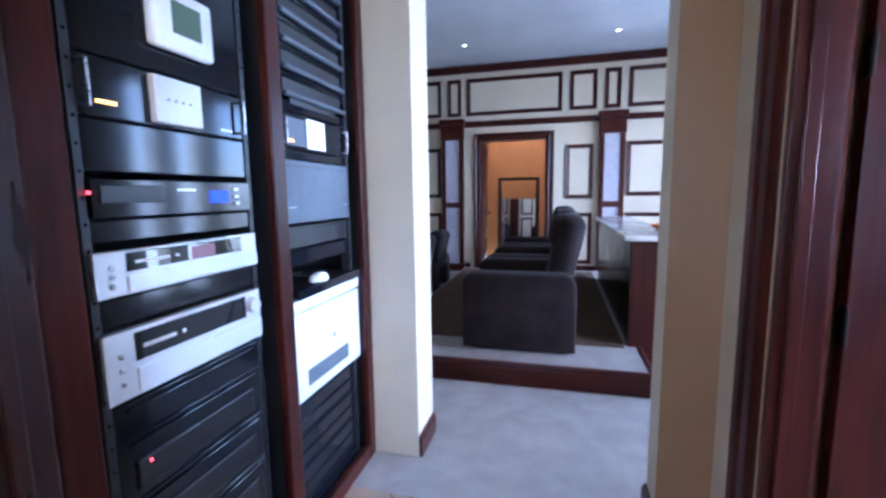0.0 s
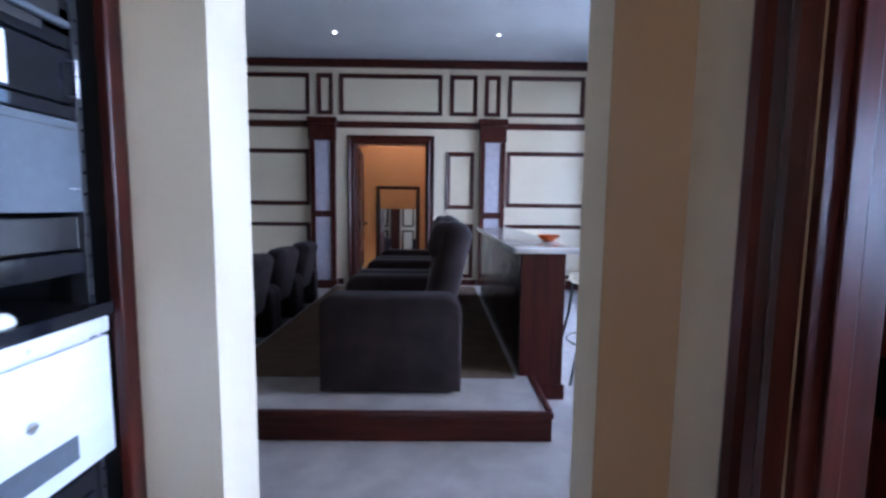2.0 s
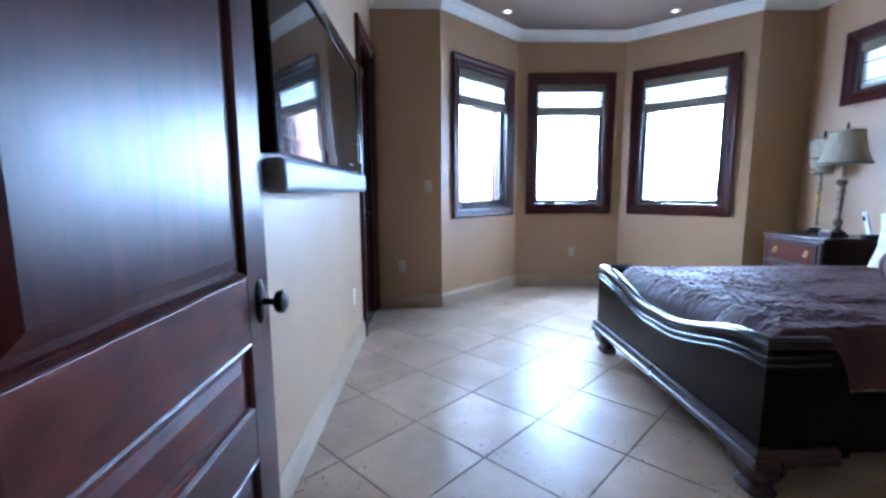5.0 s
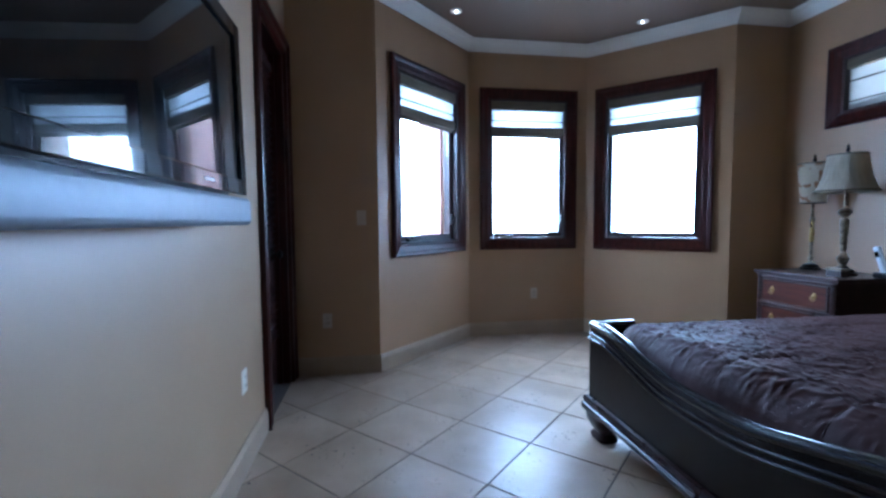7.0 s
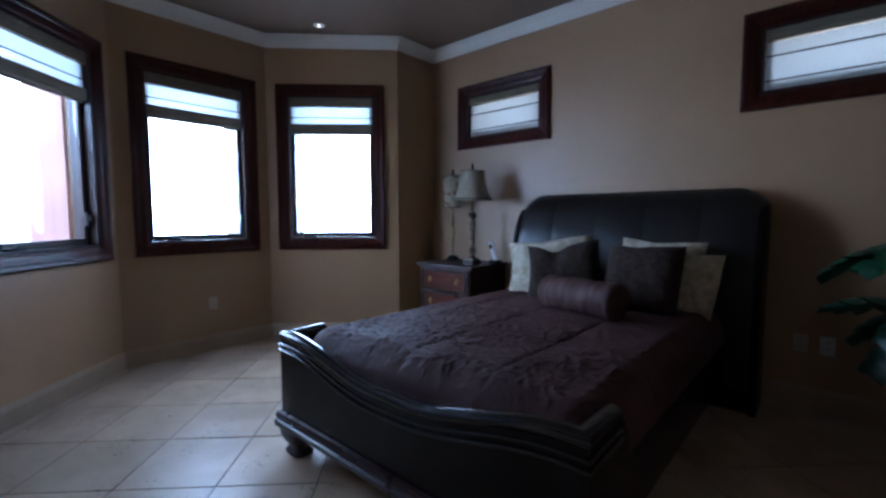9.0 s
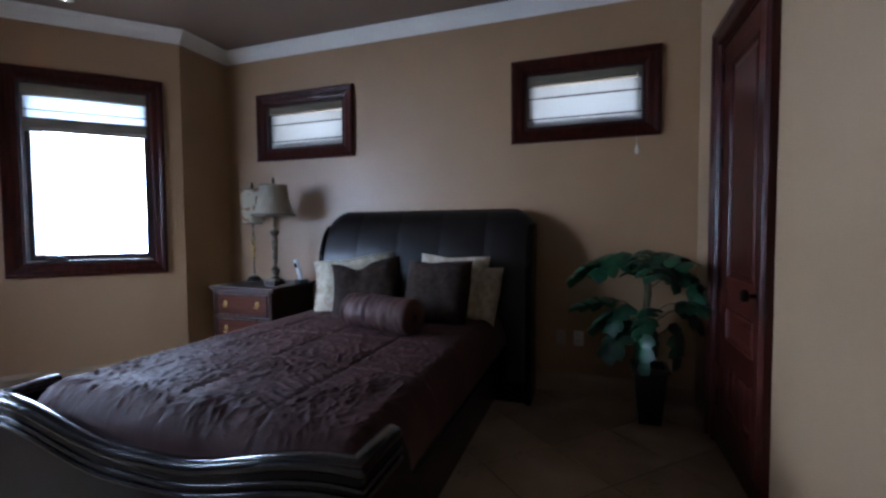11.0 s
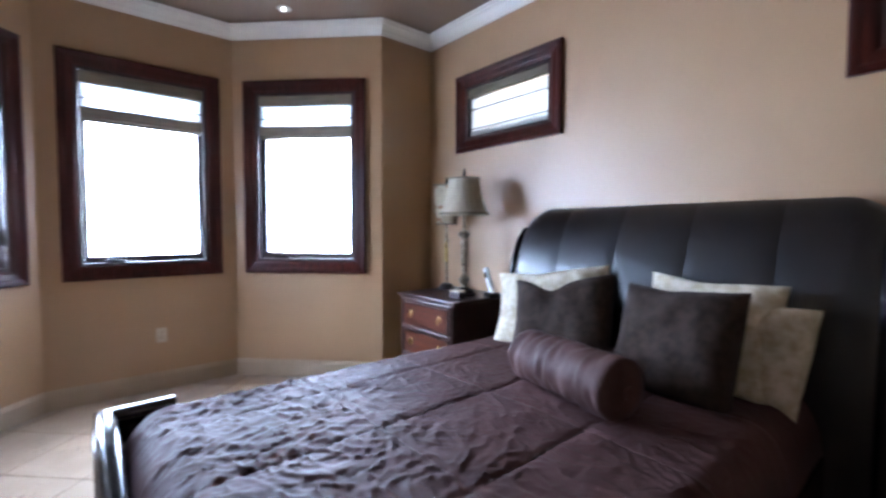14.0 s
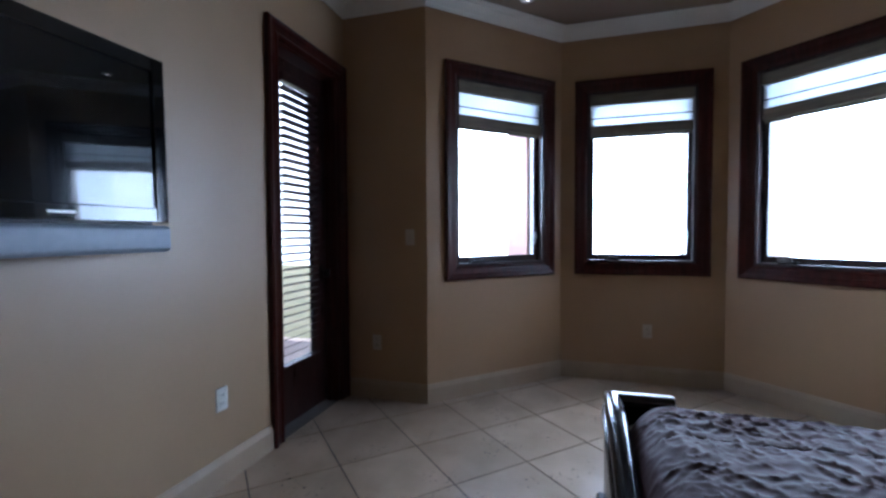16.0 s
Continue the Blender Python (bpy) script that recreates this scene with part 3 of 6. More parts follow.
def door_set(name, m, x0, x1, top, depth, label, both=True):
    """Lining and casings of an opening x0..x1 in a wall whose frame is m; y runs out of the room, depth is the wall's thickness."""
    d = thing(name, label, "door frame", m, kind="structure")
    part("casing", casing_ring(x0 - 0.105, x1 + 0.105, 0.0, top + 0.105, DOOR_CASING, False), CHERRY, d, "moulded cherry wood casing")
    if both:
        bm = casing_ring(x0 - 0.105, x1 + 0.105, 0.0, top + 0.105, [(a, depth + 0.006 - b) for a, b in DOOR_CASING], False)
        part("casing", bm, CHERRY, d, "moulded cherry wood casing")
    t = 0.018
    part("jamb", boxes((x0, x0 + t, 0.002, depth - 0.002, 0, top), bevel=0.002), CHERRY, d)
    part("jamb", boxes((x1 - t, x1, 0.002, depth - 0.002, 0, top), bevel=0.002), CHERRY, d)
    part("head_jamb", boxes((x0 + t, x1 - t, 0.002, depth - 0.002, top - t, top)), CHERRY_H, d)
    for a, b in ((x0 + t, x0 + t + 0.012), (x1 - t - 0.012, x1 - t)):
        part("stop", boxes((a, b, 0.055, 0.09, 0, top - t), bevel=0.003), CHERRY, d)
    return d


def raised_panel(x0, x1, z0, z1, y, depth=0.012, rise=0.008):
    """A raised field inside a sunk bead; the face looks to -y."""
    bm = bmesh.new()
    rows = [(0.0, 0.0), (0.006, -0.004), (0.014, 0.004), (0.018, depth), (0.03, depth), (0.055, depth - rise)]
    rings = []
    for a, d in rows:
        rings.append([bm.verts.new(p) for p in ((x0 + a, y + d, z0 + a), (x1 - a, y + d, z0 + a), (x1 - a, y + d, z1 - a), (x0 + a, y + d, z1 - a))])
    for a, b in zip(rings, rings[1:]):
        for i in range(4):
            bm.faces.new((a[i], a[(i + 1) % 4], b[(i + 1) % 4], b[i]))
    bm.faces.new(rings[-1])
    back = [bm.verts.new(p) for p in ((x0, y + 0.022, z0), (x1, y + 0.022, z0), (x1, y + 0.022, z1), (x0, y + 0.022, z1))]
    bm.faces.new(list(reversed(back)))
    for i in range(4):
        bm.faces.new((rings[0][i], back[i], back[(i + 1) % 4], rings[0][(i + 1) % 4]))
    bmesh.ops.recalc_face_normals(bm, faces=bm.faces)
    return bm


def knob_set(parent, x, y, z, way):
    """Rose and round knob on a face at y, standing out along way (-1 or 1)."""
    turn = Matrix.Translation((x, y, z)) @ Matrix.Rotation(radians(90 * -way), 4, "X")
    rose = part("rose", lathe([(0.026, 0), (0.028, 0.004), (0.022, 0.010), (0.012, 0.012)], 24, turn @ Matrix.Diagonal((1, 2.2, 1, 1))), BRONZE, parent, "oval dark bronze rose", True)
    part("knob", lathe([(0.010, 0.008), (0.009, 0.034), (0.013, 0.040), (0.027, 0.046), (0.031, 0.056), (0.029, 0.066), (0.016, 0.073), (0.004, 0.074)], 24, turn), BRONZE, parent, "round dark bronze knob", True)
    return rose


def panel_door(name, m, w, h, label, knob_x, knob_z=0.95, hinge_x=0.0, t=0.044):
    """A panelled leaf 0..w along x, its thickness along y, standing on the floor."""
    d = thing(name, label, "door", m, kind="structure")
    st, lo, a, b, c, e = 0.13, 0.24, 0.51, 0.64, 0.82, 0.985
    top = h - 0.13
    part("stile", boxes((0, st, 0, t, 0.008, h), bevel=0.002), CHERRY, d)
    part("stile", boxes((w - st, w, 0, t, 0.008, h), bevel=0.002), CHERRY, d)
    for z0, z1 in ((0.008, lo), (a, b), (c, e), (top, h)):
        part("rail", boxes((st, w - st, 0, t, z0, z1), bevel=0.002), BURL if z1 == e else CHERRY_H, d)
    mid = w / 2
    part("mullion", boxes((mid - 0.05, mid + 0.05, 0, t, lo, a), bevel=0.002), CHERRY, d)
    flip = Matrix.Translation((w, t, 0)) @ Matrix.Rotation(math.pi, 4, "Z")
    for x0, x1, z0, z1, mt in ((st, mid - 0.05, lo, a, CHERRY), (mid + 0.05, w - st, lo, a, CHERRY), (st, w - st, b, c, BURL), (st, w - st, e, top, CHERRY)):
        part("panel", raised_panel(x0, x1, z0, z1, 0.0), mt, d)
        bm = raised_panel(w - x1, w - x0, z0, z1, 0.0)
        bmesh.ops.transform(bm, matrix=flip, verts=bm.verts)
        part("panel", bm, mt, d)
    knob_set(d, knob_x, 0.0, knob_z, -1)
    knob_set(d, knob_x, t, knob_z, 1)
    for z in (0.22, 0.915, 1.6, h - 0.2):
        bm = lathe([(0.007, 0), (0.007, 0.1), (0.004, 0.108)], 12, Matrix.Translation((hinge_x - 0.004 if hinge_x < w / 2 else hinge_x + 0.004, -0.006, z)))
        sx = -1 if hinge_x < w / 2 else 1
        box(bm, *sorted((hinge_x, hinge_x + sx * 0.004)), 0.0, 0.036, z, z + 0.1)
        part("hinge", bm, BRONZE, d, "dark bronze hinge")
    return d


mW, _ = wall_frame((W_X, S_Y), (W_X, N_Y))
door_set("door_frame_1", mW, DOOR_Y0 - S_Y, DOOR_Y1 - S_Y, DOOR_H, W_X - HALL_X, "cherry wood frame of the bedroom doorway")
door_set("door_frame_2", mW, -1.905 - S_Y - 0.72, -1.905 - S_Y, 2.3, W_X - HALL_X, "cherry wood frame of the closet doorway")
panel_door("door_1", Matrix.Translation((W_X + 0.05, DOOR_Y1 - 0.006, 0)), 0.89, 2.39, "open cherry wood panel door with dark bronze knobs", 0.825, 0.908)
panel_door("door_2", Matrix.Translation((W_X - 0.006, -1.905 - 0.72 + 0.02, 0)) @ Matrix.Rotation(radians(90), 4, "Z"), 0.68, 2.275, "closed cherry wood panel closet door", 0.62, 0.95)
tagged(put(boxes((HALL_X - 0.02, HALL_X - 0.008, -2.65, -1.88, 0, 2.32)), "wall_closet_back", TAN), "plain wall behind the closet door", "wall", kind="structure")

# glazed garden door in the north wall
mN, _ = wall_frame((W_X, N_Y), (E_X, N_Y))
fd0, fd1 = 4.82 - W_X, 5.5 - W_X
door_set("door_frame_3", mN, fd0, fd1, 2.41, 0.2, "cherry wood frame of the glazed balcony door", False)
gd = thing("door_3", "narrow dark wood balcony door with a slatted blind", "door", mN, kind="structure")
part("stile", boxes((fd0 + 0.02, fd0 + 0.115, 0.095, 0.14, 0.01, 2.385), bevel=0.003), DARKWOOD, gd)
part("stile", boxes((fd1 - 0.17, fd1 - 0.02, 0.095, 0.14, 0.01, 2.385), bevel=0.003), DARKWOOD, gd)
part("rail", boxes((fd0 + 0.115, fd1 - 0.17, 0.095, 0.14, 0.01, 0.40), bevel=0.003), DARKWOOD, gd)
part("rail", boxes((fd0 + 0.115, fd1 - 0.17, 0.095, 0.14, 2.24, 2.385), bevel=0.003), DARKWOOD, gd)
gp = part("pane", boxes((fd0 + 0.115, fd1 - 0.17, 0.118, 0.122, 0.40, 2.24)), GLASS, gd)
gp.visible_shadow = False
knob_set(gd, fd1 - 0.09, 0.095, 0.97, -1)
bl = thing("slatted_blind", "open dark wooden slatted blind on the balcony door", "blind", mN)
part("headrail", boxes((fd0 + 0.11, fd1 - 0.165, 0.04, 0.092, 2.215, 2.27), bevel=0.004), DARKWOOD, bl)
tilt = Matrix.Rotation(radians(-24), 4, "X")
for i in range(36):
    z = 0.43 + i * 0.05
    bm = boxes((fd0 + 0.118, fd1 - 0.172, -0.022, 0.022, -0.0016, 0.0016), m=Matrix.Translation((0, 0.066, z)) @ tilt)
    part("slat", bm, DARKWOOD, bl)
part("bottom_rail", boxes((fd0 + 0.115, fd1 - 0.17, 0.045, 0.088, 0.395, 0.412), bevel=0.003), DARKWOOD, bl)


# ---- switches and sockets ----
BEIGE_PLASTIC = material("beige_switch_plastic", (0.55, 0.45, 0.33), 0.4, scale=8)


def socket(m, label, switch=False, mat=VINYL):
    s = thing("wall_switch" if switch else "wall_socket", label, "switch" if switch else "socket", m, "wall plates")
    part("plate", boxes((-0.036, 0.036, -0.006, 0, -0.058, 0.058), bevel=0.003), mat, s)
    if switch:
        part("rocker", boxes((-0.016, 0.016, -0.010, -0.005, -0.033, 0.033), bevel=0.002), mat, s)
    else:
        for z in (-0.021, 0.021):
            part("outlet", boxes((-0.017, 0.017, -0.0085, -0.005, z - 0.014, z + 0.014), bevel=0.002), mat, s)
            part("slots", boxes((-0.008, -0.005, -0.0095, -0.0082, z - 0.005, z + 0.006), (0.005, 0.008, -0.0095, -0.0082, z - 0.005, z + 0.006)), BLACK, s)
    return s


mJ, _ = wall_frame((E_X, N_Y), BAY[0])
socket(mN @ Matrix.Translation((4.345 - W_X, 0, 0.43)), "white double socket on the tan wall")
socket(mJ @ Matrix.Translation((N_Y - 0.86, 0, 0.43)), "beige double socket on the tan wall", False, BEIGE_PLASTIC)
socket(mJ @ Matrix.Translation((N_Y - 0.585, 0, 1.23)), "beige rocker switch on the tan wall", True, BEIGE_PLASTIC)
socket(mw2 @ Matrix.Translation((0.70, 0, 0.435)), "beige double socket under the bay window", False, BEIGE_PLASTIC)
socket(mws @ Matrix.Translation((E_X - 2.40, 0, 0.42)), "tan double socket on the wall beside the plant", False, BEIGE_PLASTIC)
socket(mws @ Matrix.Translation((E_X - 2.27, 0, 0.42)), "white double socket behind the plant")


# ---- recessed ceiling lights ----
def downlight(x, y, z, label):
    d = thing("ceiling_light", label, "light", Matrix.Translation((x, y, z)) @ Matrix.Scale(0.75, 4), "recessed ceiling lights")
    part("trim_ring", lathe([(0.045, -0.001), (0.047, -0.006), (0.066, -0.004), (0.07, 0.0), (0.07, 0.001)], 28), WHITE, d, "", True)
    part("bulb", lathe([(0.001, -0.008), (0.007, -0.007), (0.010, -0.004), (0.010, 0.0)], 20), LAMP_GLOW, d, "glowing bulb", True)
    return d


for x, y in ((5.94, -0.235), (5.905, -1.95)):
    downlight(x, y, CEIL, "small lit recessed spotlight in the bay ceiling")
for x, y in ((-0.52, 6.0), (1.52, 6.0), (-0.52, 3.2), (1.52, 3.2)):
    downlight(x, y, TH_TOP, "small lit recessed spotlight in the theatre ceiling")

# spotlight fitting and lamp out of view, added to brighten the orange lobby
downlight(0.1, TH_Y + 1.1, TH_TOP, "added unseen recessed spotlight in the lobby ceiling")
ll = new("lobby_fill_lamp", bpy.data.lights.new("lobby_fill_lamp", "SPOT"))
ll.data.energy, ll.data.color, ll.data.spot_size, ll.data.shadow_soft_size = 13, (1.0, 0.78, 0.5), radians(120), 0.03
ll.matrix_world = look((0.1, TH_Y + 1.1, TH_TOP - 0.02), (0.1, TH_Y + 1.15, 0))

# ---- theatre wall moulding ----
tw = thing("wall_moulding", "dark cherry picture-frame moulding on the cream theatre wall", "moulding", Matrix.Translation((0, TH_Y, 0)), kind="structure")


def picture_frame(x0, x1, z0, z1, parent, w=0.062):
    prof = [(0.0, 0.0), (0.0, -0.022), (0.012, -0.026), (0.03, -0.016), (w - 0.01, -0.014), (w, 0.0)]
    part("frame_moulding", casing_ring(x0, x1, z0, z1, prof), CHERRY, parent)


for a, b in ((-2.746, -1.132), (-1.02, -0.787), (-0.692, 0.835), (0.948, 1.353), (1.465, 1.698), (1.811, 2.95)):
    picture_frame(a, b, 2.600, 3.190, tw)
for a, b in ((-2.271, -1.149), (1.811, 3.079)):
    for c, d in ((1.256, 2.089), (0.164, 0.996)):
        picture_frame(a, b, c, d, tw)
for c, d in ((1.222, 2.071), (0.164, 0.996)):
    picture_frame(0.905, 1.327, c, d, tw)
part("top_rail", boxes((WEST_X, EAST_X, -0.05, -0.002, 3.276, 3.389), (WEST_X, EAST_X, -0.03, -0.002, 3.389, TH_TOP - 0.002), bevel=0.006), CHERRY_H, tw)
part("frieze_rail", boxes((WEST_X, EAST_X, -0.035, -0.002, 2.409, 2.505), bevel=0.006), CHERRY_H, tw)
part("base", boxes((WEST_X, -0.649, -0.022, -0.002, 0.0, 0.14), (0.766, EAST_X, -0.022, -0.002, 0.0, 0.14), bevel=0.004), CHERRY_H, tw)
sm = thing("wall_moulding", "dark cherry picture-frame moulding on the theatre's near wall", "moulding", Matrix.Translation((0, 1.88, 0)) @ Matrix.Rotation(math.pi, 4, "Z"), kind="structure")
for a, b in ((0.0, 0.40), (0.51, 0.75), (0.86, 2.2), (2.32, 2.55), (2.66, 3.5)):
    picture_frame(a, b, 2.600, 3.190, sm)
for c, d in ((1.256, 2.289), (0.164, 1.146)):
    picture_frame(0.05, 0.47, c, d, sm)
    picture_frame(0.95, 2.1, c, d, sm)
    picture_frame(2.66, 3.5, c, d, sm)
part("top_rail", boxes((-0.13, 3.6, -0.05, -0.002, 3.276, 3.389), bevel=0.006), CHERRY_H, sm)
part("frieze_rail", boxes((-0.13, 3.6, -0.035, -0.002, 2.409, 2.505), bevel=0.006), CHERRY_H, sm)
part("base", boxes((-0.13, 3.6, -0.022, -0.002, 0.0, 0.14), bevel=0.004), CHERRY_H, sm)
part("pilaster_shaft", boxes((0.54, 0.86, -0.09, -0.004, 0.14, 2.409), bevel=0.006), CHERRY, sm, "dark cherry pilaster")
LILAC = material("lilac_grey_fabric_panel", (0.42, 0.39, 0.43), 0.8, scale=12, bump=0.3, bump_scale=180)
for a, b in ((-1.149, -0.718), (1.379, 1.811)):
    p = thing("pilaster", "cherry wood pilaster with pale fabric panels on the wall", "pilaster", Matrix.Translation((0, TH_Y, 0)), "pilasters", "structure")
    x0, x1 = a, b
    part("capital", boxes((x0, x1, -0.13, -0.004, 2.453, 2.548), (x0 + 0.02, x1 - 0.02, -0.115, -0.004, 2.210, 2.453), bevel=0.008), CHERRY, p)
    part("stile", boxes((x0 + 0.03, x0 + 0.1, -0.09, -0.004, 0.13, 2.210), bevel=0.004), CHERRY, p)
    part("stile", boxes((x1 - 0.1, x1 - 0.03, -0.09, -0.004, 0.13, 2.210), bevel=0.004), CHERRY, p)
    part("rail", boxes((x0 + 0.1, x1 - 0.1, -0.088, -0.004, 1.083, 1.178), bevel=0.004), CHERRY_H, p)
    part("panel", boxes((x0 + 0.1, x1 - 0.1, -0.07, -0.004, 0.13, 1.083)), LILAC, p, "pale lilac grey fabric panel")
    part("panel", boxes((x0 + 0.1, x1 - 0.1, -0.07, -0.004, 1.178, 2.210)), LILAC, p, "pale lilac grey fabric panel")
    part("plinth", boxes((x0 + 0.01, x1 - 0.01, -0.11, -0.004, 0.0, 0.13), bevel=0.006), CHERRY_H, p)
mT, _ = wall_frame((WEST_X, TH_Y), (EAST_X, TH_Y))
door_set("door_frame_4", mT, -0.47 - WEST_X, 0.62 - WEST_X, 2.2, 0.2, "cherry wood frame of the theatre door")
panel_door("door_4", Matrix.Translation((-0.44, TH_Y + 0.22, 0)) @ Matrix.Rotation(radians(96), 4, "Z"), 0.98, 2.15, "cherry wood door standing open to the lobby", 0.9)
# lobby: ceiling arch and a leaning mirror
bm = bmesh.new()
prism([(-0.7, 2.75)] + [(-0.7 + 0.775 + 0.775 * math.cos(math.pi - math.pi * i / 12), 1.98 + 0.28 * math.sin(math.pi * i / 12)) for i in range(13)] + [(0.85, 2.75)], TH_Y + 0.35, TH_Y + 0.47, "y", bm)
tagged(put(bm, "wall_lobby_arch", ORANGE), "orange tan wall with an arched opening", "wall", kind="structure")
lm = thing("standing_mirror", "tall dark-framed mirror leaning on the lobby wall", "mirror", Matrix.Translation((0.02, TH_Y + 1.70, 0.02)) @ Matrix.Rotation(radians(-3), 4, "X"))
bm = casing_ring(-0.42, 0.42, 0.0, 1.62, [(0.0, 0.0), (0.0, -0.03), (0.02, -0.045), (0.07, -0.03), (0.085, -0.012), (0.085, 0.0)])
part("frame", bm, DARKWOOD, lm, "dark carved wood frame")
part("mirror_glass", boxes((-0.34, 0.34, -0.012, -0.004, 0.08, 1.54)), MIRROR, lm)

baseboard("baseboard", [(0.135, 1.88), (0.135, 1.622)], 0.11, 0.016, CHERRY, "dark cherry baseboard on the pier of the theatre opening")
baseboard("baseboard", [(1.175, 1.335), (1.175, 1.50), (3.6, 1.50)], 0.11, 0.016, CHERRY, "dark cherry baseboard on the pier of the theatre opening")

# ---- theatre platform ----
pf = thing("platform", "carpeted seating platform with a cherry wood edge", "platform", Matrix(), kind="structure")
part("deck", boxes((-0.62, 1.405, 2.59, 6.4, -0.006, 0.155)), CARPET, pf, "beige grey carpet top")
# same carpet throughout; this thin brown sheet paints the chairs' shade on it
part("carpet_shade", boxes((-0.6, 1.3, 3.05, 6.3, 0.155, 0.1585)), SHADE_CARPET, pf, "brown sheet painting shade on the carpet under the chairs")
part("riser", boxes((-0.64, 1.415, 2.565, 2.59, 0.0, 0.125), bevel=0.003), CHERRY_H, pf)
part("nosing", boxes((-0.65, 1.425, 2.555, 2.60, 0.125, 0.162), bevel=0.012), CHERRY_H, pf, "rounded cherry wood nosing")
part("riser", boxes((1.405, 1.42, 2.59, 3.1, 0.0, 0.125), bevel=0.003), CHERRY, pf)
part("nosing", boxes((1.385, 1.43, 2.60, 3.1, 0.125, 0.162), bevel=0.012), CHERRY, pf, "rounded cherry wood nosing")


# ---- soft shapes ----
def cushion(w, d, h, n=14, puff=1.0, seed=0, wrinkle=0.006, chop=0.0, slump=0.0):
    """A pillow w wide (x), d deep (z), h thick (y), centred; chop dents its top edge, slump lets it sag forward."""
    bm = bmesh.new()
    rnd = Vector((seed * 3.7, seed * 1.3, 0))
    sides = []
    for s in (-1, 1):
        g = []
        for i in range(n + 1):
            row = []
            for j in range(n + 1):
                u, v = 2 * i / n - 1, 2 * j / n - 1
                k = max(0.0, (1 - u ** 4) * (1 - v ** 4)) ** 0.55
                pinch = 1 - 0.06 * (1 - u * u) * abs(v) ** 3 - 0.06 * (1 - v * v) * abs(u) ** 3
                p = Vector((u * w / 2 * pinch, s * h / 2 * k * puff, v * d / 2 * pinch))
                dent = math.exp(-((u - 0.15) / 0.42) ** 2) * max(0.0, v) ** 1.5
                p.z -= chop * dent
                p.y += slump * (v * v - 0.4) + s * chop * 0.5 * dent * (1 - k) - s * chop * 0.35 * math.exp(-((u - 0.15) / 0.25) ** 2) * max(0.0, v + 0.3) * k
                p.y += s * wrinkle * noise.noise(p * 14 + rnd) * (0.3 + k)
                row.append(bm.verts.new(p))
            g.append(row)
        sides.append(g)
        for i in range(n):
            for j in range(n):
                f = (g[i][j], g[i + 1][j], g[i + 1][j + 1], g[i][j + 1])
                bm.faces.new(f if s < 0 else tuple(reversed(f)))
    bmesh.ops.remove_doubles(bm, verts=bm.verts, dist=0.0015)
    return bm


def rounded(x0, x1, y0, y1, z0, z1, r, seg=4, bm=None, m=None):
    bm = bm or bmesh.new()
    box(bm, x0, x1, y0, y1, z0, z1, bevel=r, seg=seg, m=m)
    return bm


VELVET = material("charcoal_brown_velvet", (0.027, 0.017, 0.017), 0.85, color2=(0.013, 0.008, 0.008), scale=5, bump=0.25, bump_scale=120, sheen=0.03, spec=0.2)
LEATHER = material("espresso_leather", (0.006, 0.0042, 0.004), 0.22, color2=(0.0035, 0.0025, 0.0025), scale=6, bump=0.06, bump_scale=170, rough_var=0.05, spec=0.22)
DUVET = material("plum_brown_satin", (0.076, 0.038, 0.034), 0.55, color2=(0.056, 0.027, 0.024), scale=4, bump=0.12, bump_scale=50, sheen=0.0, spec=0.1)
BROWN_SATIN = material("brown_satin", (0.090, 0.048, 0.042), 0.5, color2=(0.062, 0.033, 0.029), scale=8, bump=0.25, bump_scale=60, sheen=0.0, spec=0.12)
GREEN_BROWN = material("dark_taupe_chenille", (0.042, 0.027, 0.019), 0.9, color2=(0.024, 0.015, 0.011), scale=30, bump=0.4, bump_scale=150, sheen=0.02, spec=0.15)
IVORY = material("ivory_brocade", (0.50, 0.44, 0.33), 0.7, color2=(0.34, 0.28, 0.18), scale=22, bump=0.4, bump_scale=60, detail=2)
LAMPSHADE = material("cream_silk_shade", (0.60, 0.53, 0.39), 0.75, color2=(0.50, 0.43, 0.31), scale=5, stretch=(8, 8, 0.6), bump=0.2, bump_scale=80)
MARBLE = material("pale_marble", (0.66, 0.63, 0.60), 0.12, color2=(0.45, 0.41, 0.38), scale=3, detail=10)
EQUIP = material("black_anodised_panel", (0.009, 0.010, 0.015), 0.10, 0.1, color2=(0.006, 0.007, 0.010), scale=40, stretch=(1, 0.05, 1), spec=0.45)
GREY_EQUIP = material("grey_perforated_panel", (0.095, 0.11, 0.13), 0.5, 0.2, scale=30, bump=0.3, bump_scale=400)
TV_SILVER = material("dull_silver_plastic", (0.22, 0.24, 0.27), 0.5, 0.2, color2=(0.20, 0.22, 0.25), scale=30, bump=0.03, bump_scale=200)
SILVER = material("silver_face", (0.78, 0.79, 0.80), 0.45, 0.3, color2=(0.73, 0.74, 0.75), scale=20, stretch=(1, 0.1, 1))
GLOSS_BLACK = material("gloss_black", (0.004, 0.0045, 0.005), 0.025, scale=4, coat=0.3)
LCD = material("grey_green_lcd", (0.12, 0.17, 0.11), 0.2, scale=4)


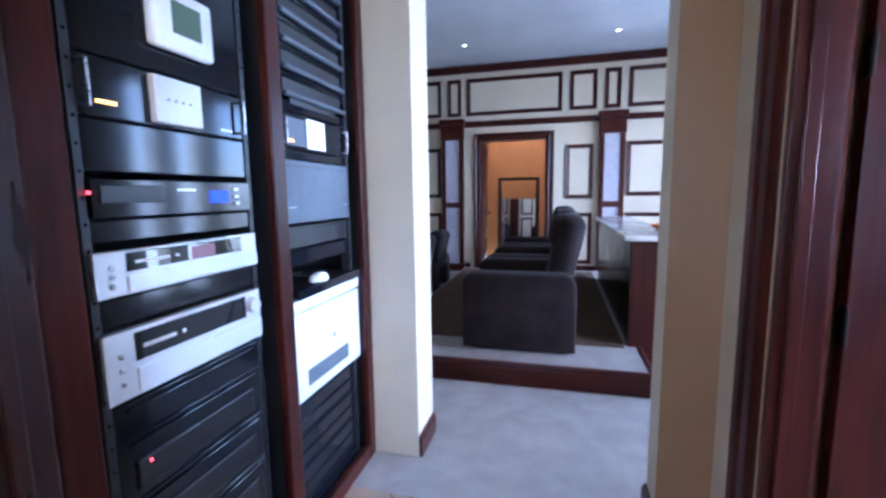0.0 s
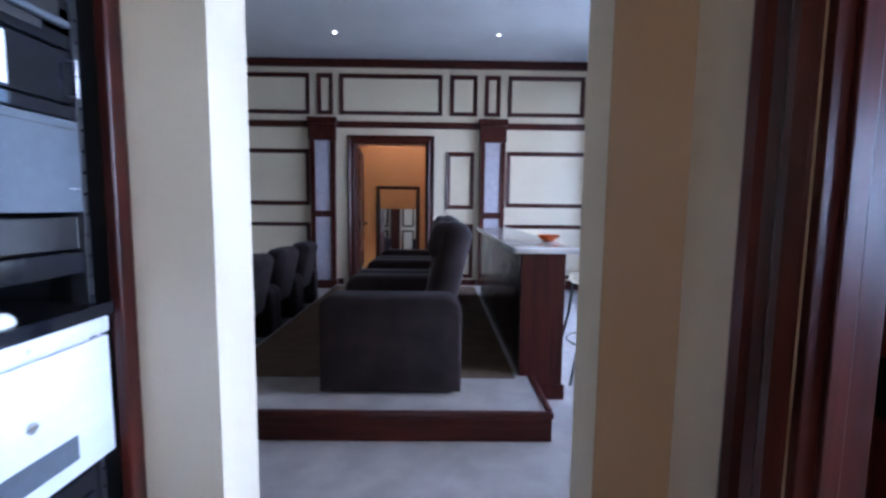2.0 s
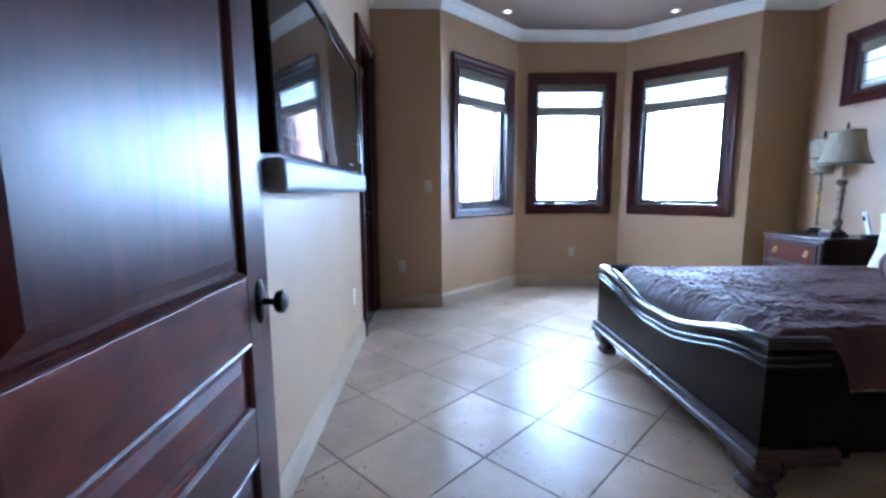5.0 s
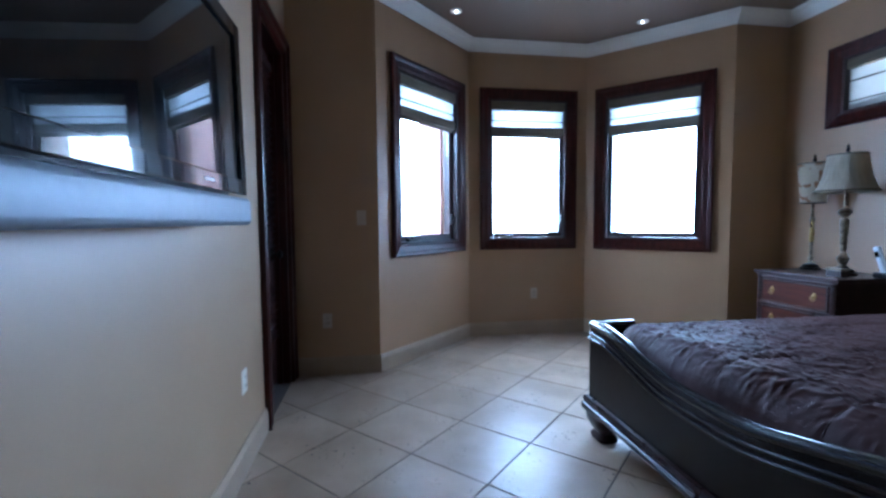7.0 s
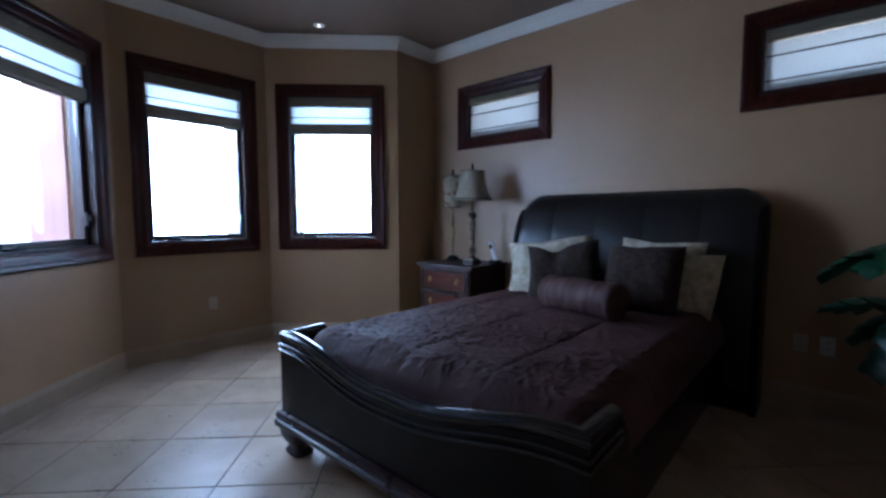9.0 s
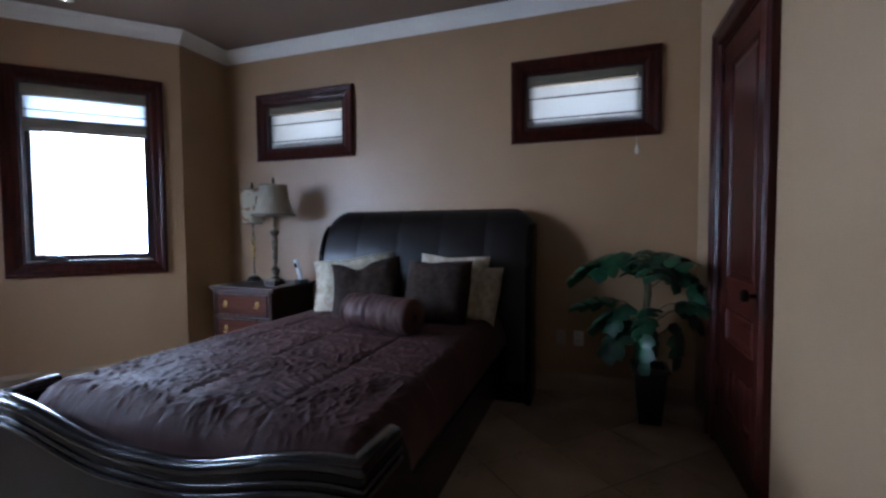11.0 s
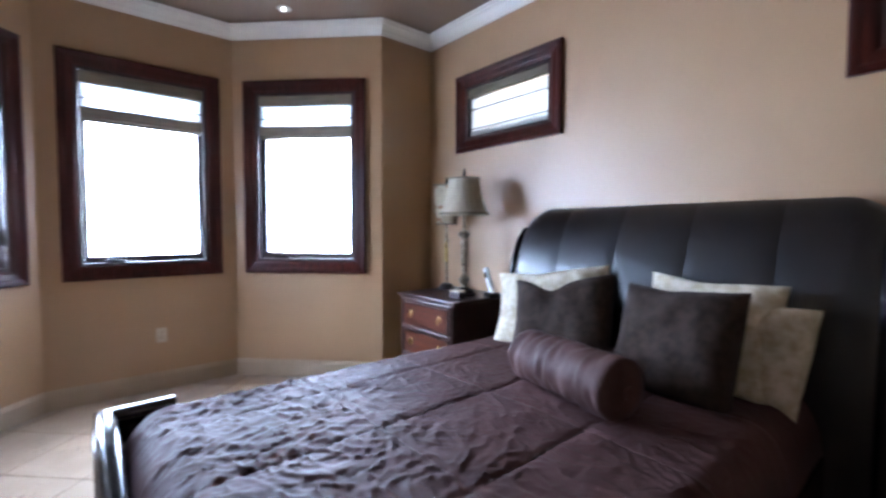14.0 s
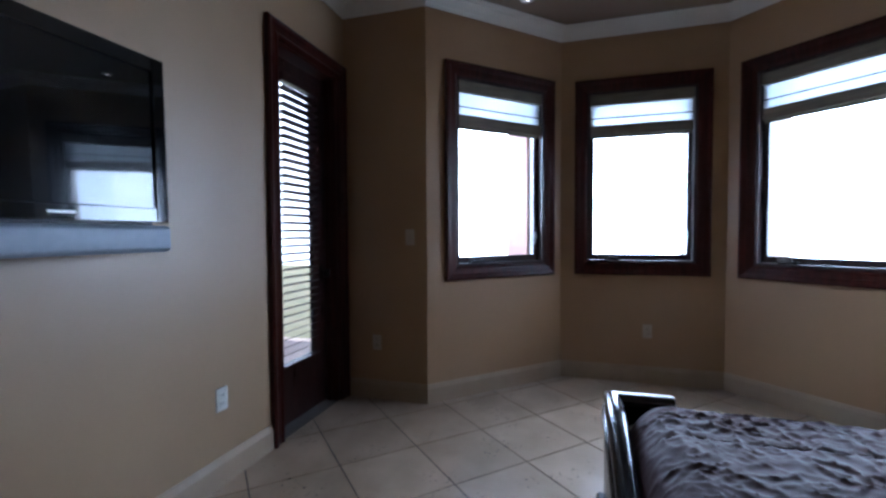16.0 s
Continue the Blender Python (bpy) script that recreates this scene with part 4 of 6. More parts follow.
# ---- recliners ----
def recliner(m, label):
    """Faces -x; its side arms run along x; stands on z = 0."""
    c = thing("recliner", label, "recliner", m, "theatre recliners")
    for y in (0.0, 0.72):
        bm = bmesh.new()
        pts = [(0.0, 0.02)] + [(0.10 - 0.10 * math.cos(a) , 0.50 + 0.085 * math.sin(a)) for a in [radians(15 * i) for i in range(7)]]
        pts += [(0.72 + 0.10 * math.sin(a), 0.485 + 0.10 * math.cos(a)) for a in [radians(15 * i) for i in range(7)]] + [(0.82, 0.02)]
        prism(pts, y, y + 0.19, "y", bm)
        es = [e for e in bm.edges if abs(e.verts[0].co.y - e.verts[1].co.y) < 1e-6]
        bmesh.ops.bevel(bm, geom=es, offset=0.022, segments=3, affect="EDGES", profile=0.5)
        part("arm", bm, VELVET, c, "", True)
    part("seat", rounded(0.02, 0.62, 0.195, 0.715, 0.2, 0.47, 0.07), VELVET, c, "", True)
    part("footrest", rounded(-0.02, 0.06, 0.2, 0.71, 0.05, 0.42, 0.035), VELVET, c, "", True)
    lean = Matrix.Translation((0.56, 0, 0.36)) @ Matrix.Rotation(radians(13), 4, "Y")
    part("backrest", rounded(0.0, 0.2, 0.17, 0.74, -0.02, 0.68, 0.09, 5, m=lean), VELVET, c, "", True)
    part("headrest", rounded(-0.06, 0.12, 0.2, 0.71, 0.42, 0.66, 0.08, 5, m=lean), VELVET, c, "", True)
    part("base", boxes((0.06, 0.76, 0.05, 0.86, 0.0, 0.03)), BLACK, c)
    return c


r1 = recliner(Matrix.Translation((0.115, 2.77, 0.1585)), "dark velvet recliner on the raised theatre platform")
for y in (3.72, 4.67):
    copy_thing(r1, Matrix.Translation((0.115, y, 0.1585)))
fr = recliner(Matrix.Translation((-1.42, 3.0, -0.002)) @ Matrix.Scale(0.82, 4), "dark velvet recliner in the lower front row")
for y in (3.72, 4.44, 5.16):
    copy_thing(fr, Matrix.Translation((-1.42, y, -0.002)))

# ---- theatre bar ----
bar = thing("bar_counter", "cherry wood bar with a dark back and marble top", "bar", Matrix())
part("end_panel", boxes((1.33, 1.615, 3.10, 3.13, 0.0, 0.965), bevel=0.004), CHERRY, bar, "cherry wood end panel")
part("plinth", boxes((1.432, 1.63, 3.085, 3.10, 0.0, 0.1), bevel=0.004), CHERRY, bar)
part("back_panel", boxes((1.335, 1.36, 3.13, 5.75, 0.156, 0.965)), LEATHER, bar, "dark glossy back panel")
part("carcass", boxes((1.36, 1.61, 3.13, 5.75, 0.0, 0.96)), WHITE, bar)
part("worktop", boxes((1.27, 1.70, 3.05, 5.80, 0.966, 1.002), bevel=0.01), MARBLE, bar, "pale polished marble top")
for i in range(5):
    y = 3.16 + i * 0.52
    part("cabinet_door", boxes((1.611, 1.628, y, y + 0.5, 0.1, 0.94), bevel=0.003), WHITE, bar, "white cabinet door")
bowl = thing("bowl", "orange red bowl on the marble bar top", "bowl", Matrix.Translation((1.65, 3.7, 1.003)) @ Matrix.Diagonal((0.62, 0.62, 0.5, 1)))
part("bowl_shell", lathe([(0.05, 0), (0.06, 0.006), (0.11, 0.04), (0.145, 0.085), (0.14, 0.088), (0.10, 0.045), (0.04, 0.012)], 24), material("orange_glaze", (0.6, 0.13, 0.03), 0.2, scale=6), bowl, "", True)
stool = thing("bar_stool", "black iron bar stool with a pale seat", "stool", Matrix.Translation((1.98, 3.55, 0)))
IRON = material("black_wrought_iron", (0.012, 0.011, 0.011), 0.5, 0.6, scale=15, bump=0.1)
for sx_, sy_ in ((-1, -1), (1, -1), (1, 1), (-1, 1)):
    pts = [(0.13 * sx_, 0.13 * sy_, 0.70), (0.15 * sx_, 0.15 * sy_, 0.45), (0.19 * sx_, 0.19 * sy_, 0.2), (0.24 * sx_, 0.24 * sy_, 0.0)]
    part("leg", sweep(pts, [(0.011 * math.cos(2 * math.pi * i / 8), 0.011 * math.sin(2 * math.pi * i / 8)) for i in range(8)], up=Vector((sx_, -sy_, 0)).normalized()), IRON, stool, "curved iron leg", True)
part("foot_ring", sweep([(0.2 * math.cos(2 * math.pi * i / 24), 0.2 * math.sin(2 * math.pi * i / 24), 0.26) for i in range(24)], [(0.008, 0), (0, 0.008), (-0.008, 0), (0, -0.008)], closed=True), IRON, stool, "", True)
part("seat", lathe([(0.02, 0.70), (0.18, 0.70), (0.2, 0.725), (0.19, 0.76), (0.1, 0.775), (0.01, 0.777)], 28), IVORY, stool, "pale upholstered seat", True)
part("backrest", sweep([(0.17, -0.16, 0.72), (0.21, -0.17, 0.95), (0.22, -0.1, 1.08), (0.225, 0.0, 1.11), (0.22, 0.1, 1.08), (0.21, 0.17, 0.95), (0.17, 0.16, 0.72)], [(0.010 * math.cos(2 * math.pi * i / 8), 0.010 * math.sin(2 * math.pi * i / 8)) for i in range(8)], up=Vector((1, 0, 0))), IRON, stool, "curved iron back", True)

curtain = thing("curtain", "dark floor-length curtain beside the theatre window", "curtain", Matrix.Translation((EAST_X - 0.06, 6.2, 0)))
bm = bmesh.new()
g = []
for i in range(41):
    a = i / 40
    row = [bm.verts.new((-0.16 + 0.05 * math.sin(a * 30) + 0.02 * math.sin(a * 11 + z * 2), a * 0.7, z)) for z in (0.02, 0.8, 1.6, 2.4, 2.95)]
    g.append(row)
for a, b in zip(g, g[1:]):
    for j in range(4):
        bm.faces.new((a[j], b[j], b[j + 1], a[j + 1]))
bmesh.ops.solidify(bm, geom=bm.faces[:], thickness=0.008)
part("drape", bm, VELVET, curtain, "", True)
part("rod", lathe([(0.016, -0.1), (0.016, 0.9)], 16, Matrix.Translation((-0.14, 0, 2.97)) @ Matrix.Rotation(radians(-90), 4, "X")), BRONZE, curtain, "", True)


# ---- equipment cabinet in the hall ----
BAY_A, BAY_B = (0.285, 0.885), (0.965, 1.555)
cab = thing("equipment_cabinet", "built-in cherry wood cabinet with two equipment racks", "cabinet", Matrix())
for a, b in ((0.20, 0.285), (0.900, 0.970), (1.555, 1.618)):
    part("stile", boxes((RACK_X - 0.03, RACK_X + 0.002, a, b, 0.0, 2.6), bevel=0.006), CHERRY, cab)
for a, b in (BAY_A, BAY_B):
    part("bottom_rail", boxes((RACK_X - 0.03, RACK_X, a, b, 0.0, 0.07), bevel=0.004), CHERRY_H, cab)
    part("top_rail", boxes((RACK_X - 0.03, RACK_X, a, b, 2.45, 2.6), bevel=0.004), CHERRY_H, cab)
    part("interior_panel", boxes((-0.75, RACK_X - 0.031, a - 0.04, a - 0.02, 0.0, 2.6)), BLACK, cab, "black cabinet lining")
    part("interior_panel", boxes((-0.75, RACK_X - 0.031, b + 0.02, b + 0.035, 0.0, 2.6)), BLACK, cab, "black cabinet lining")
    part("interior_panel", boxes((-0.77, -0.75, a - 0.04, b + 0.035, 0.0, 2.6)), BLACK, cab, "black cabinet lining")
    part("interior_panel", boxes((-0.75, RACK_X - 0.031, a - 0.02, b + 0.02, 0.0, 0.05)), BLACK, cab, "black cabinet lining")
part("side_panel", boxes((RACK_X - 0.03, RACK_X + 0.012, -0.25, 0.198, 0.0, 2.6), bevel=0.006), DARKWOOD, cab, "dark stained side panel")
part("side_moulding", boxes((RACK_X + 0.012, RACK_X + 0.03, 0.05, 0.075, 0.0, 2.6), (RACK_X + 0.012, RACK_X + 0.026, 0.12, 0.15, 0.0, 2.6), bevel=0.006), DARKWOOD, cab)
FX = -0.15                       # faces of the rack gear
SCREW = [(0.003, 0), (0.004, 0.0015), (0.003, 0.002)]
for (a, b), lab in ((BAY_A, "black steel rack rails with screws"), (BAY_B, "black steel rack rails with screws")):
    rk = thing("equipment_rack", lab, "rack", Matrix(), "equipment racks")
    c = (a + b) / 2
    for y0, y1 in ((c - 0.262, c - 0.243), (c + 0.243, c + 0.262)):
        part("post", boxes((FX - 0.04, FX + 0.004, y0, y1, 0.05, 2.45), bevel=0.001), BLACK, rk)
        for k in range(40):
            z = 0.12 + k * 0.055
            part("screw", lathe(SCREW, 8, Matrix.Translation((FX + 0.004, (y0 + y1) / 2, z)) @ Matrix.Rotation(radians(90), 4, "Y")), EQUIP, rk)


def gear(name, bay, z0, z1, mat, label, category, proud=0.0, inset=0.0, depth=0.3):
    """A rack unit between two heights; returns it with its face plane and side limits."""
    c = (bay[0] + bay[1]) / 2
    y0, y1 = c - 0.241 + inset, c + 0.241 - inset
    g = thing(name, label, category, Matrix(), "rack units")
    part("face", boxes((FX - 0.012, FX + proud, y0, y1, z0 + 0.0015, z1 - 0.0015), bevel=0.0025), mat, g)
    part("case", boxes((FX - depth, FX - 0.013, y0 + 0.015, y1 - 0.015, z0 + 0.004, z1 - 0.004)), BLACK, g)
    return g, FX + proud, y0, y1


def handles(g, x, y0, y1, z0, z1):
    for y in (y0 + 0.012, y1 - 0.012):
        part("handle", boxes((x, x + 0.02, y - 0.004, y + 0.004, z0, z0 + 0.008), (x, x + 0.02, y - 0.004, y + 0.004, z1 - 0.008, z1), (x + 0.016, x + 0.024, y - 0.004, y + 0.004, z0, z1), bevel=0.0015), STEEL, g, "slim steel pull handle")


def vent(bay, z0, z1, label="black vented rack panel"):
    g, x, y0, y1 = gear("vent_panel", bay, z0, z1, EQUIP, label, "rack panel", depth=0.02)
    n = max(1, round((z1 - z0) / 0.09))
    for i in range(n):
        zc = z0 + (i + 0.5) * (z1 - z0) / n
        part("slot", boxes((x - 0.002, x + 0.001, y0 + 0.03, y1 - 0.03, zc - 0.012, zc + 0.034)), BLACK, g, "deep black vent slot")
        part("louvre", boxes((x, x + 0.022, y0 + 0.02, y1 - 0.02, zc - 0.030, zc - 0.012), bevel=0.006), GREY_EQUIP, g, "dark grey sloping lip")
    return g


# first rack, from the top down
g, x, a, b = gear("blank_panel", BAY_A, 1.63, 2.40, EQUIP, "tall plain black rack panel", "rack panel")
th = thing("wall_thermostat", "white thermostat with a grey green screen", "thermostat", Matrix())
part("body", rounded(x, x + 0.03, 0.515, 0.705, 1.685, 1.835, 0.012, 3), VINYL, th, "", True)
part("screen", boxes((x + 0.03, x + 0.032, 0.57, 0.66, 1.727, 1.805), bevel=0.0008), LCD, th, "grey green display")
for k in range(4):
    part("button", boxes((x + 0.03, x + 0.0325, 0.678, 0.69, 1.73 + k * 0.02, 1.741 + k * 0.02), bevel=0.001), WHITE, th)
g, x, a, b = gear("rack_module", BAY_A, 1.50, 1.627, EQUIP, "black rack unit with a white note", "rack unit")
handles(g, x, a, b, 1.515, 1.612)
part("keypad", boxes((x, x + 0.020, 0.512, 0.655, 1.508, 1.62), bevel=0.003), VINYL, g, "white wall keypad fixed to the panel")
for k in range(4):
    part("keypad_button", boxes((x + 0.020, x + 0.0215, 0.545 + k * 0.022, 0.551 + k * 0.022, 1.562, 1.568)), GREY_EQUIP, g)
part("lettering_bar", boxes((x, x + 0.0008, 0.74, 0.79, 1.518, 1.523)), STEEL, g)
part("amber_light", boxes((x, x + 0.002, 0.385, 0.43, 1.53, 1.537)), glowing("amber_led", (1.0, 0.4, 0.05), 0.6), g)
g, x, a, b = gear("blank_panel", BAY_A, 1.385, 1.497, EQUIP, "plain black rack panel", "rack panel")
g, x, a, b = gear("disc_player", BAY_A, 1.285, 1.372, EQUIP, "black disc player with a blue display", "disc player", 0.012)
part("tray", boxes((x, x + 0.004, 0.36, 0.525, 1.318, 1.357), bevel=0.002), BLACK, g, "black disc tray")
part("tray_slot", boxes((x + 0.004, x + 0.0055, 0.365, 0.52, 1.333, 1.35)), BLACK, g)
part("display", boxes((x, x + 0.002, 0.665, 0.735, 1.313, 1.345)), glowing("blue_display", (0.03, 0.04, 0.55), 0.35), g, "lit blue display")
part("power_light", boxes((x, x + 0.003, 0.336, 0.342, 1.338, 1.344)), glowing("red_led", (1.0, 0.02, 0.02), 1.6), g, "red standby light")
part("lettering_bar", boxes((x, x + 0.0008, 0.56, 0.615, 1.345, 1.35)), STEEL, g)
for k in range(3):
    part("button", boxes((x, x + 0.005, 0.757, 0.772, 1.305 + k * 0.02, 1.314 + k * 0.02), bevel=0.001), STEEL, g)
g, x, a, b = gear("blank_panel", BAY_A, 1.232, 1.282, EQUIP, "plain black rack panel", "rack panel")


def amplifier(z0, z1, knob, label):
    g, x, y0, y1 = gear("amplifier", BAY_A, z0, z1, SILVER, label, "amplifier", 0.014, -0.012)
    h = z1 - z0
    part("window", boxes((x, x + 0.003, y0 + 0.07, y1 - 0.07, z0 + h * 0.52, z0 + h * 0.93), bevel=0.001), GLOSS_BLACK, g, "dark display window")
    part("fascia_bar", boxes((x, x + 0.006, y0 + 0.07, y1 - 0.004, z0 + h * 0.05, z0 + h * 0.42), bevel=0.002), SILVER, g, "silver drop-down flap")
    for k in range(3):
        part("button", lathe([(0.006, 0), (0.0062, 0.004), (0.004, 0.005)], 12, Matrix.Translation((x, y0 + 0.035, z0 + h * (0.25 + 0.2 * k))) @ Matrix.Rotation(radians(90), 4, "Y")), STEEL, g)
    for k, (c0, c1) in enumerate(((0.09, 0.18), (0.2, 0.21))):
        part("lettering_bar", boxes((x + 0.003, x + 0.0036, y0 + c0, y0 + c1, z0 + h * 0.68, z0 + h * 0.74)), VINYL, g)
    if knob:
        part("volume_knob", lathe([(0.024, 0), (0.024, 0.02), (0.021, 0.023), (0.004, 0.024)], 28, Matrix.Translation((x, y1 - 0.045, z0 + h * 0.72)) @ Matrix.Rotation(radians(90), 4, "Y")), SILVER, g, "round silver volume knob", True)
    return g, x, y0, y1


g, x, a, b = amplifier(1.112, 1.215, False, "silver receiver with a dark display window")
part("display_tint", boxes((x + 0.003, x + 0.0038, a + 0.25, a + 0.33, 1.168, 1.2)), material("pink_grey_film", (0.25, 0.09, 0.12), 0.3, scale=5), g)
g, x, a, b = gear("blank_panel", BAY_A, 1.045, 1.109, EQUIP, "plain black rack panel", "rack panel")
amplifier(0.875, 1.035, True, "silver amplifier with a round volume knob")
z = 0.865
for h in (0.085, 0.155, 0.155, 0.155, 0.155):
    gg, x, a, b = gear("power_amplifier", BAY_A, z - h, z, EQUIP, "black multi-channel power amplifier", "amplifier", 0.004)
    part("ridge", boxes((x, x + 0.008, a + 0.03, b - 0.03, z - 0.022, z - 0.014), bevel=0.003), EQUIP, gg)
    if h > 0.1:
        part("slope", boxes((x, x + 0.006, a + 0.04, b - 0.04, z - h + 0.02, z - 0.06), bevel=0.005), BLACK, gg)
        part("power_light", boxes((x + 0.006, x + 0.008, a + 0.07, a + 0.075, z - h * 0.5, z - h * 0.5 + 0.005)), bpy.data.materials["red_led"], gg)
    z -= h
vent(BAY_A, 0.07, 0.155)

# second rack
z = 2.40
while z > 1.75:
    vent(BAY_B, z - 0.09, z, "black vented rack panel with deep louvres")
    z -= 0.092
g, x, a, b = gear("rack_module", BAY_B, 1.635, 1.735, EQUIP, "black rack unit with a dark slot", "rack unit")
part("slot", boxes((x, x + 0.002, a + 0.07, b - 0.08, 1.66, 1.715)), BLACK, g)
g, x, a, b = gear("rack_module", BAY_B, 1.50, 1.63, EQUIP, "grey rack unit with notes and handles", "rack unit")
handles(g, x, a, b, 1.515, 1.61)
part("note", boxes((x, x + 0.0025, 1.19, 1.325, 1.508, 1.622)), WHITE, g, "white paper card")
part("note", boxes((x, x + 0.002, 1.05, 1.18, 1.512, 1.612)), GREY_EQUIP, g, "grey label plate")
part("amber_light", boxes((x + 0.002, x + 0.003, 1.06, 1.10, 1.525, 1.533)), bpy.data.materials["amber_led"], g)
g, x, a, b = gear("media_server", BAY_B, 1.225, 1.46, GREY_EQUIP, "tall grey perforated media server", "media server", 0.006)
part("seam", boxes((x, x + 0.0015, a + 0.01, b - 0.01, 1.435, 1.438)), BLACK, g)
part("badge", boxes((x, x + 0.002, a + 0.008, a + 0.07, 1.285, 1.288), (x, x + 0.002, b - 0.04, b - 0.008, 1.285, 1.288)), STEEL, g, "small bright badge")
g, x, a, b = gear("blank_panel", BAY_B, 1.463, 1.497, EQUIP, "plain black rack panel", "rack panel")
g, x, a, b = gear("disc_player", BAY_B, 1.13, 1.215, BLACK, "black player with lit indicators on a shelf", "disc player", -0.02)
part("display", boxes((x, x + 0.002, a + 0.06, a + 0.17, 1.15, 1.163)), SILVER, g)
part("power_light", boxes((x, x + 0.002, a + 0.28, a + 0.30, 1.16, 1.175)), glowing("cyan_led", (0.1, 0.5, 1.0), 1.2), g, "small blue light")
g, x, a, b = gear("blank_panel", BAY_B, 1.065, 1.125, EQUIP, "plain dark rack panel", "rack panel")
sh = thing("rack_shelf", "black pull-out shelf in the rack", "shelf", Matrix())
part("tray", boxes((FX - 0.35, FX + 0.03, 1.02, 1.545, 0.955, 0.975), bevel=0.003), BLACK, sh)
part("lip", boxes((FX + 0.03, FX + 0.038, 1.02, 1.545, 0.945, 0.98), bevel=0.002), EQUIP, sh)
ms = thing("computer_mouse", "white computer mouse with a dark cable", "mouse", Matrix.Translation((FX - 0.02, 1.26, 0.975)))
part("shell", lathe([(0.001, 0.036), (0.012, 0.035), (0.024, 0.028), (0.031, 0.015), (0.032, 0.004), (0.029, 0.0)], 20, Matrix.Diagonal((1, 1.75, 1, 1))), VINYL, ms, "", True)
cv = bpy.data.curves.new("cable", "CURVE")
cv.dimensions, cv.bevel_depth = "3D", 0.0025
sp = cv.splines.new("NURBS")
sp.points.add(6)
for pt, co in zip(sp.points, ((0, 0.05, 0.006), (-0.03, 0.1, 0.004), (-0.1, 0.08, 0.004), (-0.13, -0.02, 0.02), (-0.1, -0.1, 0.03), (-0.04, -0.05, 0.05), (-0.12, 0.12, 0.01))):
    pt.co = (*co, 1)
cv.materials.append(BLACK)
cb = new("cable", cv)
cb.parent = ms
pc = thing("desktop_computer", "silver desktop computer case with a front slot", "computer", Matrix())
part("front", rounded(FX, FX + 0.018, 1.012, 1.548, 0.545, 0.885, 0.006, 2), SILVER, pc, "", True)
part("top_cover", rounded(FX - 0.3, FX + 0.022, 1.012, 1.548, 0.893, 0.94, 0.008, 2), SILVER, pc, "", True)
part("body", boxes((FX - 0.34, FX - 0.001, 1.02, 1.54, 0.545, 0.892)), SILVER, pc)
part("slot", boxes((FX + 0.018, FX + 0.0195, 1.085, 1.42, 0.59, 0.655)), GREY_EQUIP, pc, "grey recessed slot")
part("badge", lathe([(0.014, 0), (0.014, 0.001), (0.004, 0.0012)], 20, Matrix.Translation((FX + 0.018, 1.30, 0.735)) @ Matrix.Rotation(radians(90), 4, "Y")), STEEL, pc, "round grey badge")
part("badge", lathe([(0.006, 0), (0.006, 0.001), (0.002, 0.0012)], 12, Matrix.Translation((FX + 0.022, 1.30, 0.915)) @ Matrix.Rotation(radians(90), 4, "Y")), STEEL, pc)
z = 0.54
while z > 0.1:
    gg, x, a, b = gear("blank_panel", BAY_B, z - 0.132, z, EQUIP, "black finned rack panel", "rack panel")
    part("fin", boxes((x, x + 0.006, a + 0.02, b - 0.02, z - 0.02, z - 0.012), (x, x + 0.006, a + 0.02, b - 0.02, z - 0.085, z - 0.077), bevel=0.002), EQUIP, gg)
    z -= 0.134

# ---- television ----
TVX0, TVX1 = -0.72, 0.745
tv = thing("television", "black flat television with a silver speaker bar, tilted", "television", Matrix.Translation((3.195, 0.972, 1.197)) @ Matrix.Rotation(radians(-1.0), 4, "X"))
part("bezel", boxes((TVX0, TVX0 + 0.05, -0.01, 0.045, 0.105, 0.735), (TVX1 - 0.05, TVX1, -0.01, 0.045, 0.105, 0.735), (TVX0 + 0.05, TVX1 - 0.05, -0.01, 0.045, 0.68, 0.735), (TVX0 + 0.05, TVX1 - 0.05, -0.01, 0.045, 0.105, 0.16), bevel=0.004), GLOSS_BLACK, tv, "glossy black bezel")
part("screen", boxes((TVX0 + 0.05, TVX1 - 0.05, 0.0, 0.03, 0.16, 0.68)), GLOSS_BLACK, tv, "dark glossy screen")
part("speaker_bar", rounded(TVX0, TVX1, -0.026, 0.045, -0.008, 0.094, 0.02, 3), TV_SILVER, tv, "silver speaker bar", True)
part("back_cover", boxes((TVX0 + 0.004, TVX1 - 0.02, 0.046, 0.10, 0.0, 0.72), bevel=0.012), BLACK, tv, "black back cover")
part("lettering_bar", boxes((TVX1 - 0.42, TVX1 - 0.34, -0.0115, -0.0101, 0.128, 0.137)), VINYL, tv)
part("mount_arm", boxes((-0.2, 0.15, 0.10, 0.132, 0.22, 0.56)), BLACK, tv, "black wall mount")
mt = thing("wall_mount", "black steel television bracket on the wall", "bracket", Matrix())
part("plate", boxes((2.95, 3.4, 1.108, 1.119, 1.40, 1.75)), BLACK, mt)

# ---- bed ----
BX0, BX1, FY = 2.74, 4.385, -0.69
BC = (BX0 + BX1) / 2


def foot_top(x):
    u = abs(x - BC) / ((BX1 - BX0) / 2)
    s = min(1.0, max(0.0, (u - 0.12) / 0.8))
    return 0.512 + 0.108 * (s * s * (3 - 2 * s))


bed = thing("bed", "espresso leather sleigh bed with carved cherry feet", "bed", Matrix())
xs = [BX0 + (BX1 - BX0) * i / 40 for i in range(41)]
bm = prism([(BX0, 0.17)] + [(x, foot_top(x)) for x in xs] + [(BX1, 0.17)], FY, FY - 0.06, "y")
part("footboard", bm, LEATHER, bed, "espresso leather footboard with a dipped top")
